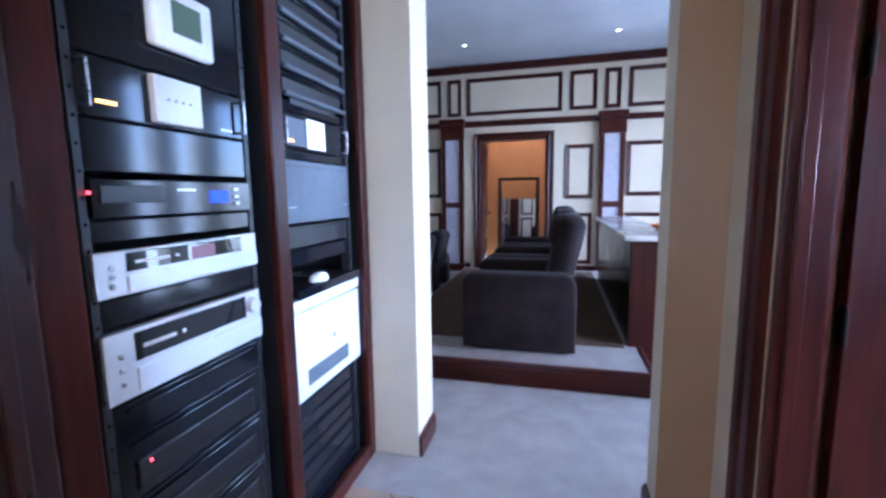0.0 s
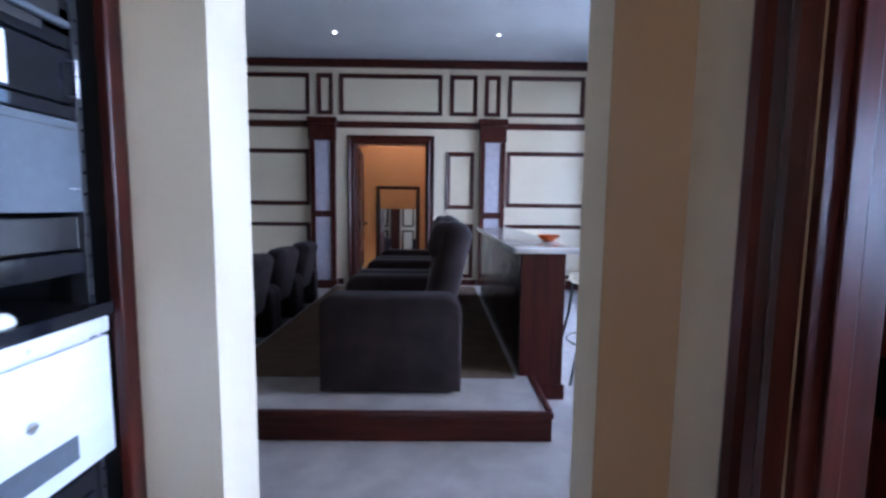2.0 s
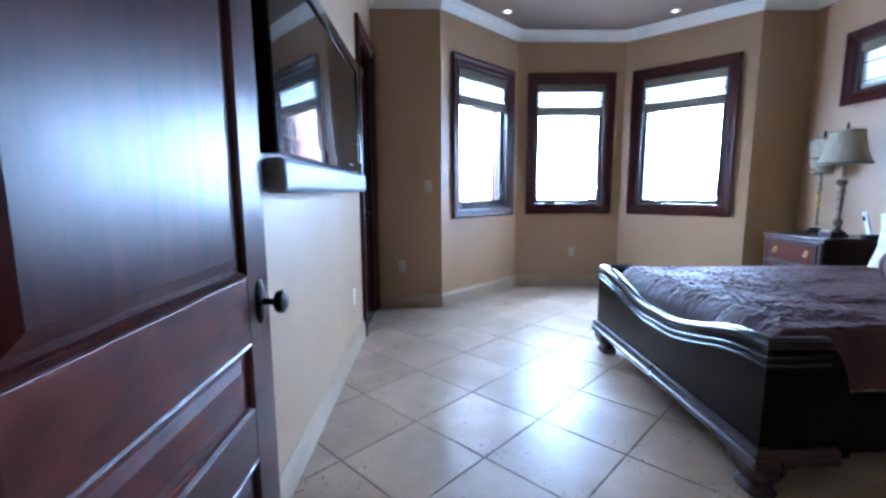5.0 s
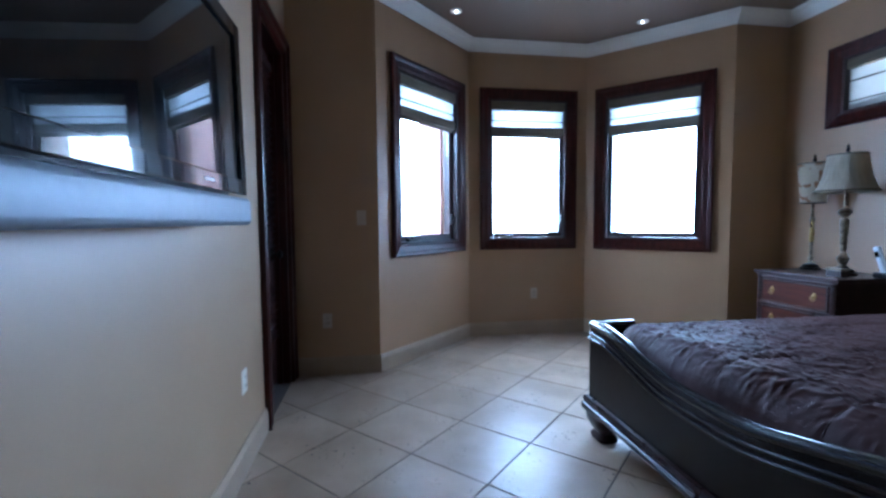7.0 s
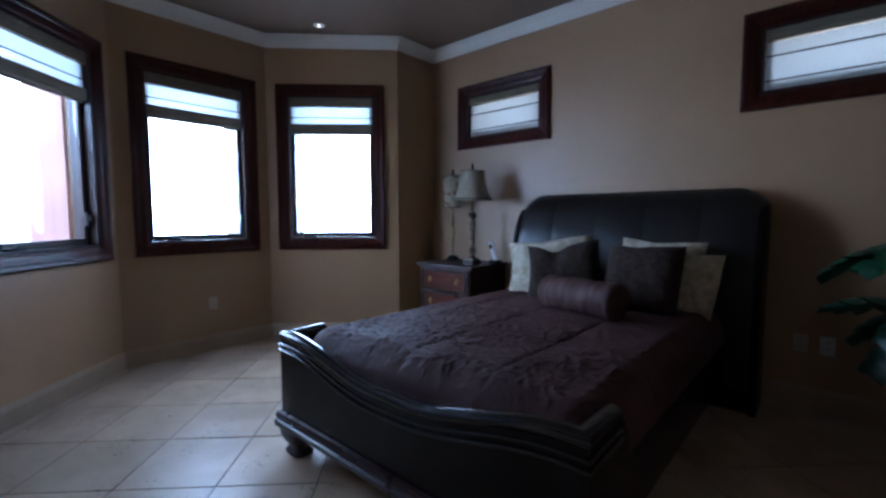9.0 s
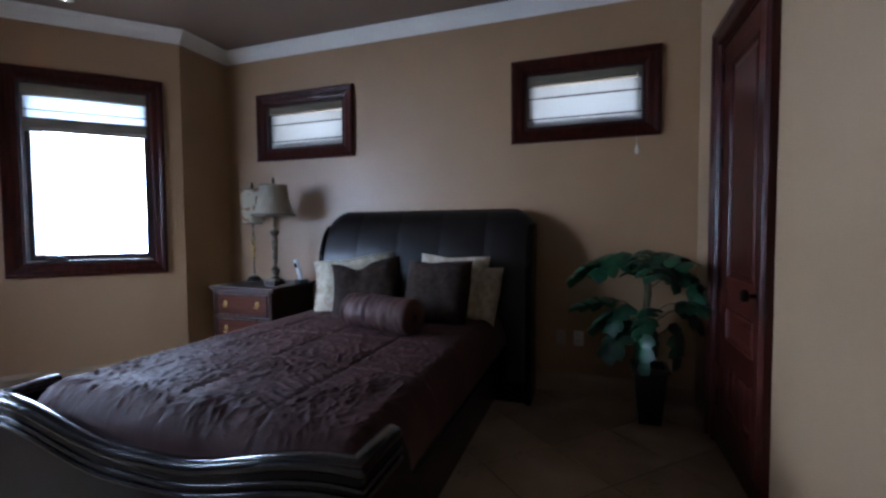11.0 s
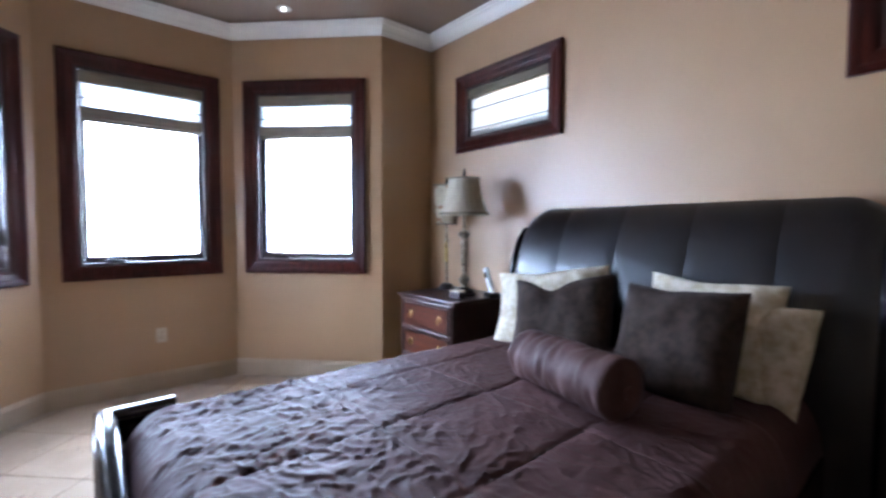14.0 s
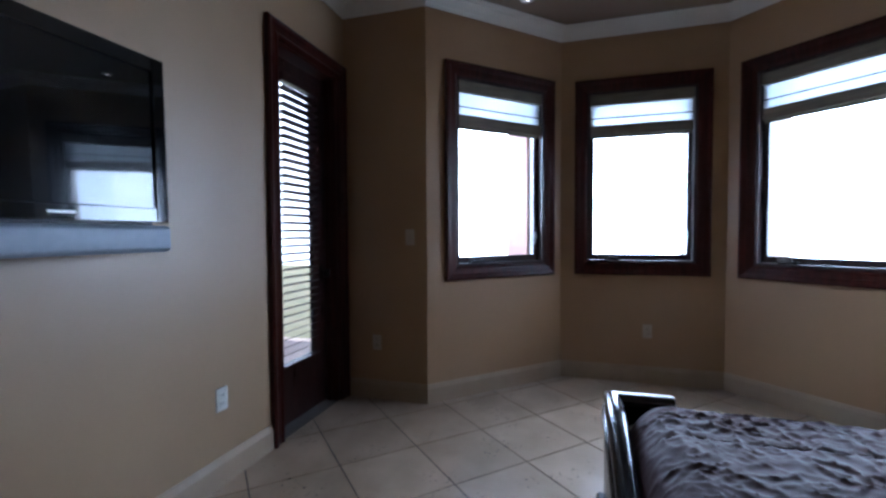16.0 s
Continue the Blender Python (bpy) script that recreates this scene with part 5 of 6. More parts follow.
for x0, x1 in ((BX0, BX0 + 0.055), (BX1 - 0.055, BX1)):
    part("footboard_return", prism([(FY - 0.06, 0.17), (FY - 0.06, 0.62), (FY - 0.20, 0.62), (FY - 0.26, 0.60), (FY - 0.30, 0.54), (FY - 0.33, 0.44), (FY - 0.36, 0.42), (FY - 0.36, 0.17)], x0, x1, "x"), LEATHER, bed)


def around(dz, off=0.0, back=0.24):
    p = [(BX0 - off, FY - back, 0.62 + dz), (BX0 - off, FY + off, 0.62 + dz)]
    p += [(x, FY + off, foot_top(x) + dz) for x in xs[1:-1]]
    return p + [(BX1 + off, FY + off, 0.62 + dz), (BX1 + off, FY - back, 0.62 + dz)]


def bead(r, n=10, squash=1.0):
    return [(r * math.cos(2 * math.pi * i / n), r * squash * math.sin(2 * math.pi * i / n)) for i in range(n)]


GLOSS_LEATHER = material("polished_espresso_rail", (0.007, 0.005, 0.005), 0.16, scale=6, coat=0.4, bump=0.04, bump_scale=60)
top_path = [(x + (0.028 if i < 2 else -0.028 if i > len(xs) - 1 else 0), y - 0.028 if 0 < i <= len(xs) else y, z) for i, (x, y, z) in enumerate(around(0.0))]
part("top_roll", sweep(top_path, bead(0.034, 12, 0.8)), GLOSS_LEATHER, bed, "rolled polished top rail", True)
part("bead", sweep(around(-0.075, 0.002), bead(0.009)), GLOSS_LEATHER, bed, "raised piping", True)
part("bead", sweep(around(-0.045, 0.002), bead(0.007)), GLOSS_LEATHER, bed, "raised piping", True)
base_path = [(BX0 - 0.004, FY - 0.30, 0.19), (BX0 - 0.004, FY + 0.004, 0.19), (BX1 + 0.004, FY + 0.004, 0.19), (BX1 + 0.004, FY - 0.30, 0.19)]
part("base_moulding", sweep(base_path, [(-0.02, -0.035), (0.024, -0.035), (0.026, -0.015), (0.016, -0.005), (0.022, 0.012), (0.014, 0.03), (-0.02, 0.034)]), DARKWOOD, bed, "dark cherry base moulding")
for x0, x1 in ((BX0 + 0.01, BX0 + 0.05), (BX1 - 0.05, BX1 - 0.01)):
    part("side_rail", boxes((x0, x1, -2.92, FY - 0.35, 0.18, 0.42), bevel=0.012), LEATHER, bed, "espresso leather side rail")
FOOT = [(0.050, 0.0), (0.066, 0.005), (0.070, 0.020), (0.060, 0.034), (0.050, 0.044), (0.056, 0.056), (0.076, 0.078), (0.092, 0.104), (0.096, 0.128), (0.090, 0.142)]


def bracket_foot(x, y):
    """A squarish carved foot, bulging under its block and drawn in above a pad."""
    bm = bmesh.new()
    rings = []
    for r, z in FOOT:
        ring = []
        for k in range(32):
            a = 2 * math.pi * k / 32
            c, d = math.cos(a), math.sin(a)
            q = 1 / (abs(c) ** 4 + abs(d) ** 4) ** 0.25
            ring.append(bm.verts.new((x + r * q * c, y + r * q * d * 0.82, z + (0.003 * math.cos(8 * a) if 0.05 < z < 0.13 else 0))))
        rings.append(ring)
    for a, b in zip(rings, rings[1:]):
        for k in range(32):
            bm.faces.new((a[k], a[(k + 1) % 32], b[(k + 1) % 32], b[k]))
    bm.faces.new(list(reversed(rings[0])))
    bm.faces.new(rings[-1])
    return bm


for x in (BX0 + 0.07, BX1 - 0.07):
    for y in (FY - 0.055, -2.95):
        foot = part("foot", bracket_foot(x, y), DARKWOOD, bed, "carved cherry wood bracket foot", True)
        part("foot_block", boxes((x - 0.105, x + 0.105, y - 0.085, y + 0.085, 0.142, 0.168), bevel=0.008), DARKWOOD, foot)

HEAD_LEATHER = material("polished_espresso_leather", (0.007, 0.005, 0.005), 0.31, color2=(0.004, 0.003, 0.003), scale=5, bump=0.02, bump_scale=150, spec=0.6)
# headboard: rolled sleigh shape, five upholstered panels
HX0, HX1 = 2.58, 4.35
SECTION = [(-2.80, 0.16), (-2.80, 0.45), (-2.80, 0.72), (-2.815, 0.92), (-2.845, 1.08), (-2.885, 1.21), (-2.935, 1.31), (-2.995, 1.385), (-3.055, 1.415), (-3.105, 1.40), (-3.13, 1.345), (-3.125, 1.28), (-3.09, 1.24)]


def head_point(x, k, puff=0.0):
    y, z = SECTION[k]
    u = min(x - HX0, HX1 - x)
    drop = 1.0
    if u < 0.19:
        q = 1 - u / 0.19
        drop = 1 - 0.085 * q ** 2.4
    zz = 0.16 + (z - 0.16) * drop
    yy = y + (0.03 * max(0, 1 - u / 0.06) ** 2 if k < 8 else 0.0) * -1
    return Vector((x, yy + puff, zz))


edges = [HX0 + (HX1 - HX0) * i / 5 for i in range(6)]
for i in range(5):
    bm = bmesh.new()
    n = 14
    g = []
    for a in range(n + 1):
        u = a / n
        x = edges[i] + (edges[i + 1] - edges[i]) * u
        groove = 0.007 * (1 - (2 * u - 1) ** 6)
        g.append([bm.verts.new(head_point(x, k, groove)) for k in range(len(SECTION))])
    for a, b in zip(g, g[1:]):
        for k in range(len(SECTION) - 1):
            bm.faces.new((a[k], b[k], b[k + 1], a[k + 1]))
    bmesh.ops.recalc_face_normals(bm, faces=bm.faces)
    ob = part("headboard_panel", bm, HEAD_LEATHER, bed, "stitched espresso leather panel", True)
bm = prism([(-2.825, 0.0), (-2.845, 0.86), (-2.89, 1.0), (-2.95, 1.12), (-3.0, 1.17), (-3.06, 1.18), (-3.09, 1.12), (-3.06, 0.8), (-3.04, 0.0)], HX0 + 0.03, HX1 - 0.03, "x")
part("headboard_core", bm, LEATHER, bed)
for x0, x1 in ((HX0 - 0.002, HX0 + 0.045), (HX1 - 0.045, HX1 + 0.002)):
    pts = [(-2.79, 0.0), (-2.79, 0.75), (-2.81, 0.93), (-2.85, 1.08), (-2.90, 1.19), (-2.96, 1.255), (-3.04, 1.268), (-3.10, 1.235), (-3.125, 1.16), (-3.10, 1.0), (-3.06, 0.8), (-3.04, 0.4), (-3.06, 0.0)]
    bm = prism([(y, z * 1.028) for y, z in pts], x0, x1, "x")
    es = [e for e in bm.edges if abs(e.verts[0].co.x - e.verts[1].co.x) < 1e-6]
    bmesh.ops.bevel(bm, geom=es, offset=0.012, segments=3, affect="EDGES", profile=0.5)
    part("headboard_end", bm, LEATHER, bed, "curved leather end post", True)

mat_ob = thing("mattress", "thick mattress under the duvet", "mattress", Matrix())
part("mattress_body", rounded(BX0 + 0.055, BX1 - 0.055, -2.79, FY - 0.065, 0.26, 0.57, 0.06), IVORY, mat_ob, "", True)

# duvet: draped, quilted and wrinkled
dv = thing("duvet", "wrinkled plum brown satin duvet with quilted seams", "duvet", Matrix())
bm = bmesh.new()
DX0, DX1, DY0, DY1 = BX0 + 0.015, BX1 - 0.062, -2.78, FY - 0.062
nx, ny = 230, 300
SEAM_U, SEAM_V = (0.27, 0.53, 0.79), (0.22, 0.46, 0.70)


def crinkle(x, y, u):
    """Creases of crushed satin, strongest towards the foot of the bed."""
    p = Vector((x, y, 0))
    a = noise.noise(p * 3.1)
    b = noise.noise(p * 4.3 + Vector((7, 2, 1)))
    r0 = max(0.0, 1 - 2.2 * abs(noise.noise(Vector((x * 5.5 + 1.6 * b + y * 2.0, y * 5 + 1.8 * a, 9.4)))))
    r1 = max(0.0, 1 - 2.6 * abs(noise.noise(Vector((x * 6 + 2.2 * a, y * 11 + 2.0 * b, 1.3)))))
    r2 = max(0.0, 1 - 2.4 * abs(noise.noise(Vector((x * 15 + 3.0 * b, y * 19 - 3.0 * a, 4.1)))))
    r3 = max(0.0, 1 - 2.2 * abs(noise.noise(Vector((x * 31 + 4.0 * a, y * 27 + 4.0 * b, 7.7)))))
    k = 0.30 + 0.70 * min(1.0, max(0.0, (y + 2.3) / 1.1)) * (0.55 + 0.45 * u)
    return 0.006 * b + k * (0.0045 * r0 ** 4 + 0.0042 * r1 ** 3 + 0.0072 * r2 ** 2.8 + 0.0040 * r3 ** 2)


grid = []
for i in range(nx + 1):
    row = []
    for j in range(ny + 1):
        u, v = i / nx, j / ny
        x, y = DX0 + (DX1 - DX0) * u, DY0 + (DY1 - DY0) * v
        ex, ey = min(x - DX0, DX1 - x), DY1 - y
        fall = 0.0
        if ex < 0.12:
            fall += 0.21 * (1 - math.sqrt(max(0.0, 1 - (1 - ex / 0.12) ** 2)))
        if ey < 0.14:
            fall += 0.17 * (1 - math.sqrt(max(0.0, 1 - (1 - ey / 0.14) ** 2)))
        z = 0.645 + 0.022 * math.sin(math.pi * u) - fall
        z += crinkle(x, y, u)
        for sx0 in SEAM_U:
            z -= 0.005 * math.exp(-((u - sx0) * (DX1 - DX0) / 0.012) ** 2)
        for sy0 in SEAM_V:
            z -= 0.005 * math.exp(-((v - sy0) * (DY1 - DY0) / 0.012) ** 2)
        row.append(bm.verts.new((x, y, z)))
    grid.append(row)
for i in range(nx):
    for j in range(ny):
        bm.faces.new((grid[i][j], grid[i + 1][j], grid[i + 1][j + 1], grid[i][j + 1]))
seams = {("u", round(su * nx)): [grid[round(su * nx)][j].co.copy() for j in range(0, ny + 1, 3)] for su in SEAM_U}
seams.update({("v", round(sv * ny)): [grid[i][round(sv * ny)].co.copy() for i in range(0, nx + 1, 3)] for sv in SEAM_V})
part("cover", bm, DUVET, dv, "", True)
for su in SEAM_U:
    i = round(su * nx)
    pts = [Vector(p) for p in seams[("u", i)]]
    part("seam", sweep(pts, bead(0.0022, 5)), BROWN_SATIN, dv)
for sv in SEAM_V:
    j = round(sv * ny)
    pts = [Vector(p) for p in seams[("v", j)]]
    part("seam", sweep(pts, bead(0.0022, 5)), BROWN_SATIN, dv)


def pillow(name, label, m, w, d, h, mat, seed, flange=0.0, chop=0.0, slump=0.0):
    p = thing(name, label, "pillow", m, "bed pillows")
    part("cushion", cushion(w, d, h, 28, 1.0, seed, 0.010, chop, slump), mat, p, "", True)
    if flange and not chop:
        bm = sweep([(-w / 2 + 0.01, 0, -d / 2 + 0.01), (w / 2 - 0.01, 0, -d / 2 + 0.01), (w / 2 - 0.01, 0, d / 2 - 0.01), (-w / 2 + 0.01, 0, d / 2 - 0.01)], bead(0.006, 8), closed=True, up=Vector((0, 1, 0)))
        part("piping", bm, mat, p, "", True)
    return p


def leaning(x, y, z, tilt, turn=0.0, roll=0.0):
    return Matrix.Translation((x, y, z)) @ Matrix.Rotation(radians(turn), 4, "Z") @ Matrix.Rotation(radians(tilt), 4, "X") @ Matrix.Rotation(radians(roll), 4, "Y")


pillow("pillow", "ivory brocade sham leaning on the headboard", leaning(3.91, -2.66, 0.83, 26, 10, 8), 0.66, 0.47, 0.20, IVORY, 1, 1, 0.02, 0.05)
pillow("pillow", "ivory brocade sham leaning on the headboard", leaning(3.13, -2.66, 0.85, 24, -2, -2), 0.53, 0.47, 0.18, IVORY, 2, 1, 0.015, 0.04)
pillow("pillow", "ivory brocade pillow upright behind the others", leaning(2.93, -2.66, 0.80, 16, -10, -4), 0.32, 0.42, 0.15, IVORY, 6, 1, 0.012, 0.02)
pillow("pillow", "dark taupe chenille cushion leaning on a sham", leaning(3.70, -2.46, 0.815, 26, 8, 8), 0.52, 0.48, 0.20, GREEN_BROWN, 3, 1, 0.07, 0.04)
pillow("pillow", "dark taupe chenille cushion leaning on a sham", leaning(3.165, -2.46, 0.825, 24, -3, 1), 0.47, 0.47, 0.24, GREEN_BROWN, 4, 1, 0.012, 0.03)
bo = thing("bolster", "plum brown satin bolster with gathered ends", "pillow", Matrix.Translation((3.38, -2.06, 0.755)) @ Matrix.Rotation(radians(-13), 4, "Z") @ Matrix.Rotation(radians(90), 4, "Y"), "bed pillows")
bm = bmesh.new()
rings = []
for i in range(81):
    u = i / 80
    zz = (u - 0.5) * 0.53
    e = min(u, 1 - u) * 0.53
    r = (0.106 + 0.0012 * math.sin(zz * 118)) * (1 - 0.5 * max(0, 1 - e / 0.03) ** 2)
    rings.append([bm.verts.new(((r + 0.009 * noise.noise(Vector((math.cos(a) * 1.6, math.sin(a) * 1.6, zz * 34)))) * math.cos(a), (r + 0.009 * noise.noise(Vector((math.cos(a) * 1.6, math.sin(a) * 1.6, zz * 34)))) * math.sin(a), zz)) for a in [2 * math.pi * k / 32 for k in range(32)]])
for a, b in zip(rings, rings[1:]):
    for k in range(32):
        bm.faces.new((a[k], a[(k + 1) % 32], b[(k + 1) % 32], b[k]))
bm.faces.new(list(reversed(rings[0])))
bm.faces.new(rings[-1])
part("cushion", bm, BROWN_SATIN, bo, "", True)
for z in (-0.267, 0.267):
    part("button", lathe([(0.02, -0.006), (0.022, 0.0), (0.02, 0.006)], 16, Matrix.Translation((0, 0, z))), BROWN_SATIN, bo, "covered button", True)

# ---- nightstand ----
NX0, NX1, NYF, NYB, NZ = 4.61, 5.28, -2.575, -3.15, 0.79
DRAWER = material("waxed_brown_drawer", (0.090, 0.023, 0.010), 0.36, color2=(0.050, 0.012, 0.005), scale=6, stretch=(0.5, 7, 7), spec=0.3, bump=0.003, bump_scale=20, detail=8)
ns = thing("nightstand", "carved cherry nightstand with brass drawer pulls", "nightstand", Matrix())
part("body", boxes((NX0 + 0.03, NX1 - 0.03, NYB, NYF - 0.03, 0.08, NZ - 0.035), bevel=0.004), DARKWOOD, ns)
bm = boxes((NX0, NX1, NYB - 0.005, NYF, NZ - 0.022, NZ), bevel=0.008)
box(bm, NX0 + 0.015, NX1 - 0.015, NYB, NYF - 0.014, NZ - 0.036, NZ - 0.022, bevel=0.004)
part("top", bm, DARKWOOD, ns, "moulded dark top")
for i in range(3):
    z0 = 0.13 + i * 0.21
    dr = part("drawer", boxes((NX0 + 0.075, NX1 - 0.075, NYF - 0.03, NYF - 0.012, z0, z0 + 0.175), bevel=0.004), DRAWER, ns, "cherry drawer front")
    part("beading", boxes((NX0 + 0.05, NX1 - 0.05, NYF - 0.034, NYF - 0.008, z0 + 0.18, z0 + 0.203), bevel=0.006), DARKWOOD, ns, "carved moulding between drawers")
    bm = bmesh.new()
    frame_ring(bm, NX0 + 0.072, NX1 - 0.072, z0 - 0.003, z0 + 0.178, 0.012, NYF - 0.016, NYF - 0.006)
    part("drawer_bead", bm, DARKWOOD, dr, "raised bead round the drawer front")
    for x in (NX0 + 0.17, NX1 - 0.17):
        bm = lathe([(0.021, 0.0), (0.021, 0.002), (0.013, 0.005), (0.007, 0.013), (0.009, 0.017), (0.003, 0.02)], 20, Matrix.Translation((x, NYF - 0.012, z0 + 0.098)) @ Matrix.Rotation(radians(-90), 4, "X") @ Matrix.Diagonal((0.8, 1.25, 1, 1)))
        sweep([(x + 0.017 * math.cos(q), NYF + 0.003 + 0.004 * math.sin(q), z0 + 0.090 + 0.024 * math.sin(q)) for q in [math.pi + math.pi * i_ / 10 for i_ in range(11)]], bead(0.003, 8), bm, up=Vector((0, 1, 0)))
        part("pull", bm, BRASS, dr, "aged brass bail pull on an oval plate", True)
for x in (NX0 + 0.05, NX1 - 0.05):
    bm = lathe([(0.026, 0.08), (0.026, 0.14), (0.018, 0.15)] + [(0.022 + 0.004 * math.sin(k * 2.2), 0.16 + k * 0.02) for k in range(28)] + [(0.018, 0.73), (0.026, 0.74), (0.026, 0.755)], 14, Matrix.Translation((x, NYF - 0.03, 0)))
    part("column", bm, DARKWOOD, ns, "carved corner column", True)
    for y in (NYF - 0.035, NYB + 0.05):
        part("foot", lathe([(0.03, 0), (0.04, 0.02), (0.038, 0.045), (0.026, 0.065), (0.034, 0.08)], 18, Matrix.Translation((x, y, 0))), DARKWOOD, ns, "", True)


# ---- table lamps ----
def table_lamp(m, label, shade, stem, foot, mats, finial, scallop=0.0):
    L = thing("table_lamp", label, "lamp", m, "table lamps")
    part("foot", lathe(foot, 28), mats[1], L, "stepped dark bronze foot", True)
    part("stem", lathe(stem, 20), mats[0], L, "slender turned stem", True)
    bm = bmesh.new()
    seg = 48
    rr = []
    for r, z in shade:
        rr.append([bm.verts.new((r * math.cos(2 * math.pi * i / seg), r * math.sin(2 * math.pi * i / seg), z - (scallop * abs(math.sin(6 * math.pi * i / seg)) if z == shade[0][1] else 0))) for i in range(seg)])
    for a, b in zip(rr, rr[1:]):
        for i in range(seg):
            bm.faces.new((a[i], a[(i + 1) % seg], b[(i + 1) % seg], b[i]))
    bmesh.ops.solidify(bm, geom=bm.faces[:], thickness=0.004)
    part("shade", bm, mats[2], L, "cream bell-shaped fabric shade", True)
    for r, z in (shade[0], shade[-1]):
        part("trim_band", sweep([(r * math.cos(2 * math.pi * i / 32), r * math.sin(2 * math.pi * i / 32), z + (0.006 if z == shade[0][1] else -0.004)) for i in range(32)], bead(0.006, 8), closed=True), FABRIC, L, "braided trim", True)
    part("harp", boxes((-0.003, 0.003, -0.003, 0.003, shade[0][1] - 0.12, shade[-1][1] + 0.02), (-shade[-1][0], shade[-1][0], -0.002, 0.002, shade[-1][1] - 0.012, shade[-1][1] - 0.008)), BRASS, L)
    part("finial", lathe([(0.006, finial), (0.012, finial + 0.008), (0.014, finial + 0.022), (0.007, finial + 0.034), (0.011, finial + 0.042), (0.003, finial + 0.058)], 16), BRONZE, L, "", True)
    return L


ANTIQUE = material("antique_silver_gilt", (0.32, 0.27, 0.19), 0.35, 0.8, color2=(0.12, 0.09, 0.06), scale=25, bump=0.3, bump_scale=70)
FLORAL = material("floral_lampshade_cloth", (0.66, 0.58, 0.42), 0.8, color2=(0.38, 0.20, 0.10), scale=17, detail=1, spread=(0.55, 0.6))
table_lamp(Matrix.Translation((4.82, -2.86, NZ)), "tall bronze table lamp with a cream bell shade",
           [(0.180, 0.60), (0.162, 0.635), (0.143, 0.69), (0.127, 0.76), (0.116, 0.83), (0.112, 0.865)],
           [(0.028, 0.06), (0.02, 0.075), (0.034, 0.10), (0.04, 0.125), (0.02, 0.15), (0.012, 0.17), (0.018, 0.18), (0.022, 0.26), (0.026, 0.36), (0.028, 0.40), (0.014, 0.415), (0.03, 0.43), (0.045, 0.455), (0.03, 0.475), (0.012, 0.49), (0.016, 0.52), (0.01, 0.54), (0.01, 0.62)],
           [(0.085, 0.0), (0.085, 0.018), (0.07, 0.024), (0.066, 0.04), (0.04, 0.05), (0.03, 0.062)], (ANTIQUE, BRONZE, LAMPSHADE), 0.88, 0.008)
l2 = table_lamp(Matrix.Translation((5.17, -2.99, NZ)), "slim gilt buffet lamp with a floral cloth shade",
           [(0.082, 0.53), (0.088, 0.60), (0.096, 0.70), (0.104, 0.80), (0.108, 0.85)],
           [(0.02, 0.05), (0.012, 0.07), (0.018, 0.09), (0.01, 0.11), (0.011, 0.2), (0.013, 0.3), (0.014, 0.38), (0.022, 0.40), (0.012, 0.42), (0.009, 0.5), (0.009, 0.56)],
           [(0.07, 0.0), (0.07, 0.015), (0.055, 0.022), (0.05, 0.04), (0.022, 0.052)], (ANTIQUE, BRONZE, FLORAL), 0.86)
part("tassel", lathe([(0.004, 0.40), (0.012, 0.37), (0.010, 0.35), (0.016, 0.33), (0.019, 0.24), (0.016, 0.225)], 14, Matrix.Translation((-0.02, 0.022, 0))), BRASS, l2, "gold tassel hanging from the stem", True)

ph = thing("cordless_phone", "silver cordless phone standing in its dark cradle", "phone", Matrix.Translation((4.60, -2.93, NZ)) @ Matrix.Rotation(radians(-20), 4, "Z"))
part("cradle", rounded(-0.05, 0.05, -0.045, 0.045, 0.0, 0.04, 0.012, 3), BLACK, ph, "black cradle", True)
lean = Matrix.Translation((0, 0, 0.03)) @ Matrix.Rotation(radians(-12), 4, "X") @ Matrix.Rotation(radians(8), 4, "Y")
part("handset", rounded(-0.024, 0.024, -0.012, 0.012, 0.0, 0.19, 0.009, 3, m=lean), SILVER, ph, "silver handset", True)
part("display", boxes((-0.017, 0.017, 0.012, 0.0135, 0.12, 0.16), m=lean), GLOSS_BLACK, ph)
bx = thing("trinket_box", "small dark carved box beside the lamp", "box", Matrix.Translation((4.74, -2.72, NZ)))
part("box_body", boxes((-0.055, 0.055, -0.03, 0.03, 0.0, 0.045), bevel=0.006), DARKWOOD, bx)
part("lid", boxes((-0.06, 0.06, -0.034, 0.034, 0.045, 0.062), bevel=0.008), ANTIQUE, bx, "ornate metal lid")

# ---- potted plant ----
LEAF = material("dark_green_leaf", (0.018, 0.072, 0.026), 0.38, color2=(0.006, 0.026, 0.011), scale=9, bump=0.15, bump_scale=40, rough_var=0.1, per_object=0.25)
STEM = material("green_brown_stem", (0.13, 0.14, 0.055), 0.6, color2=(0.09, 0.075, 0.035), scale=14, bump=0.2)
POT = material("dark_bronze_pot", (0.022, 0.016, 0.013), 0.35, color2=(0.014, 0.011, 0.009), scale=8, bump=0.1)
SOIL = material("dark_soil", (0.035, 0.024, 0.016), 0.95, scale=30, bump=0.8, bump_scale=90)
pl = thing("potted_plant", "artificial philodendron in a dark square pot", "plant", Matrix.Translation((1.82, -2.79, 0)))
bm = bmesh.new()
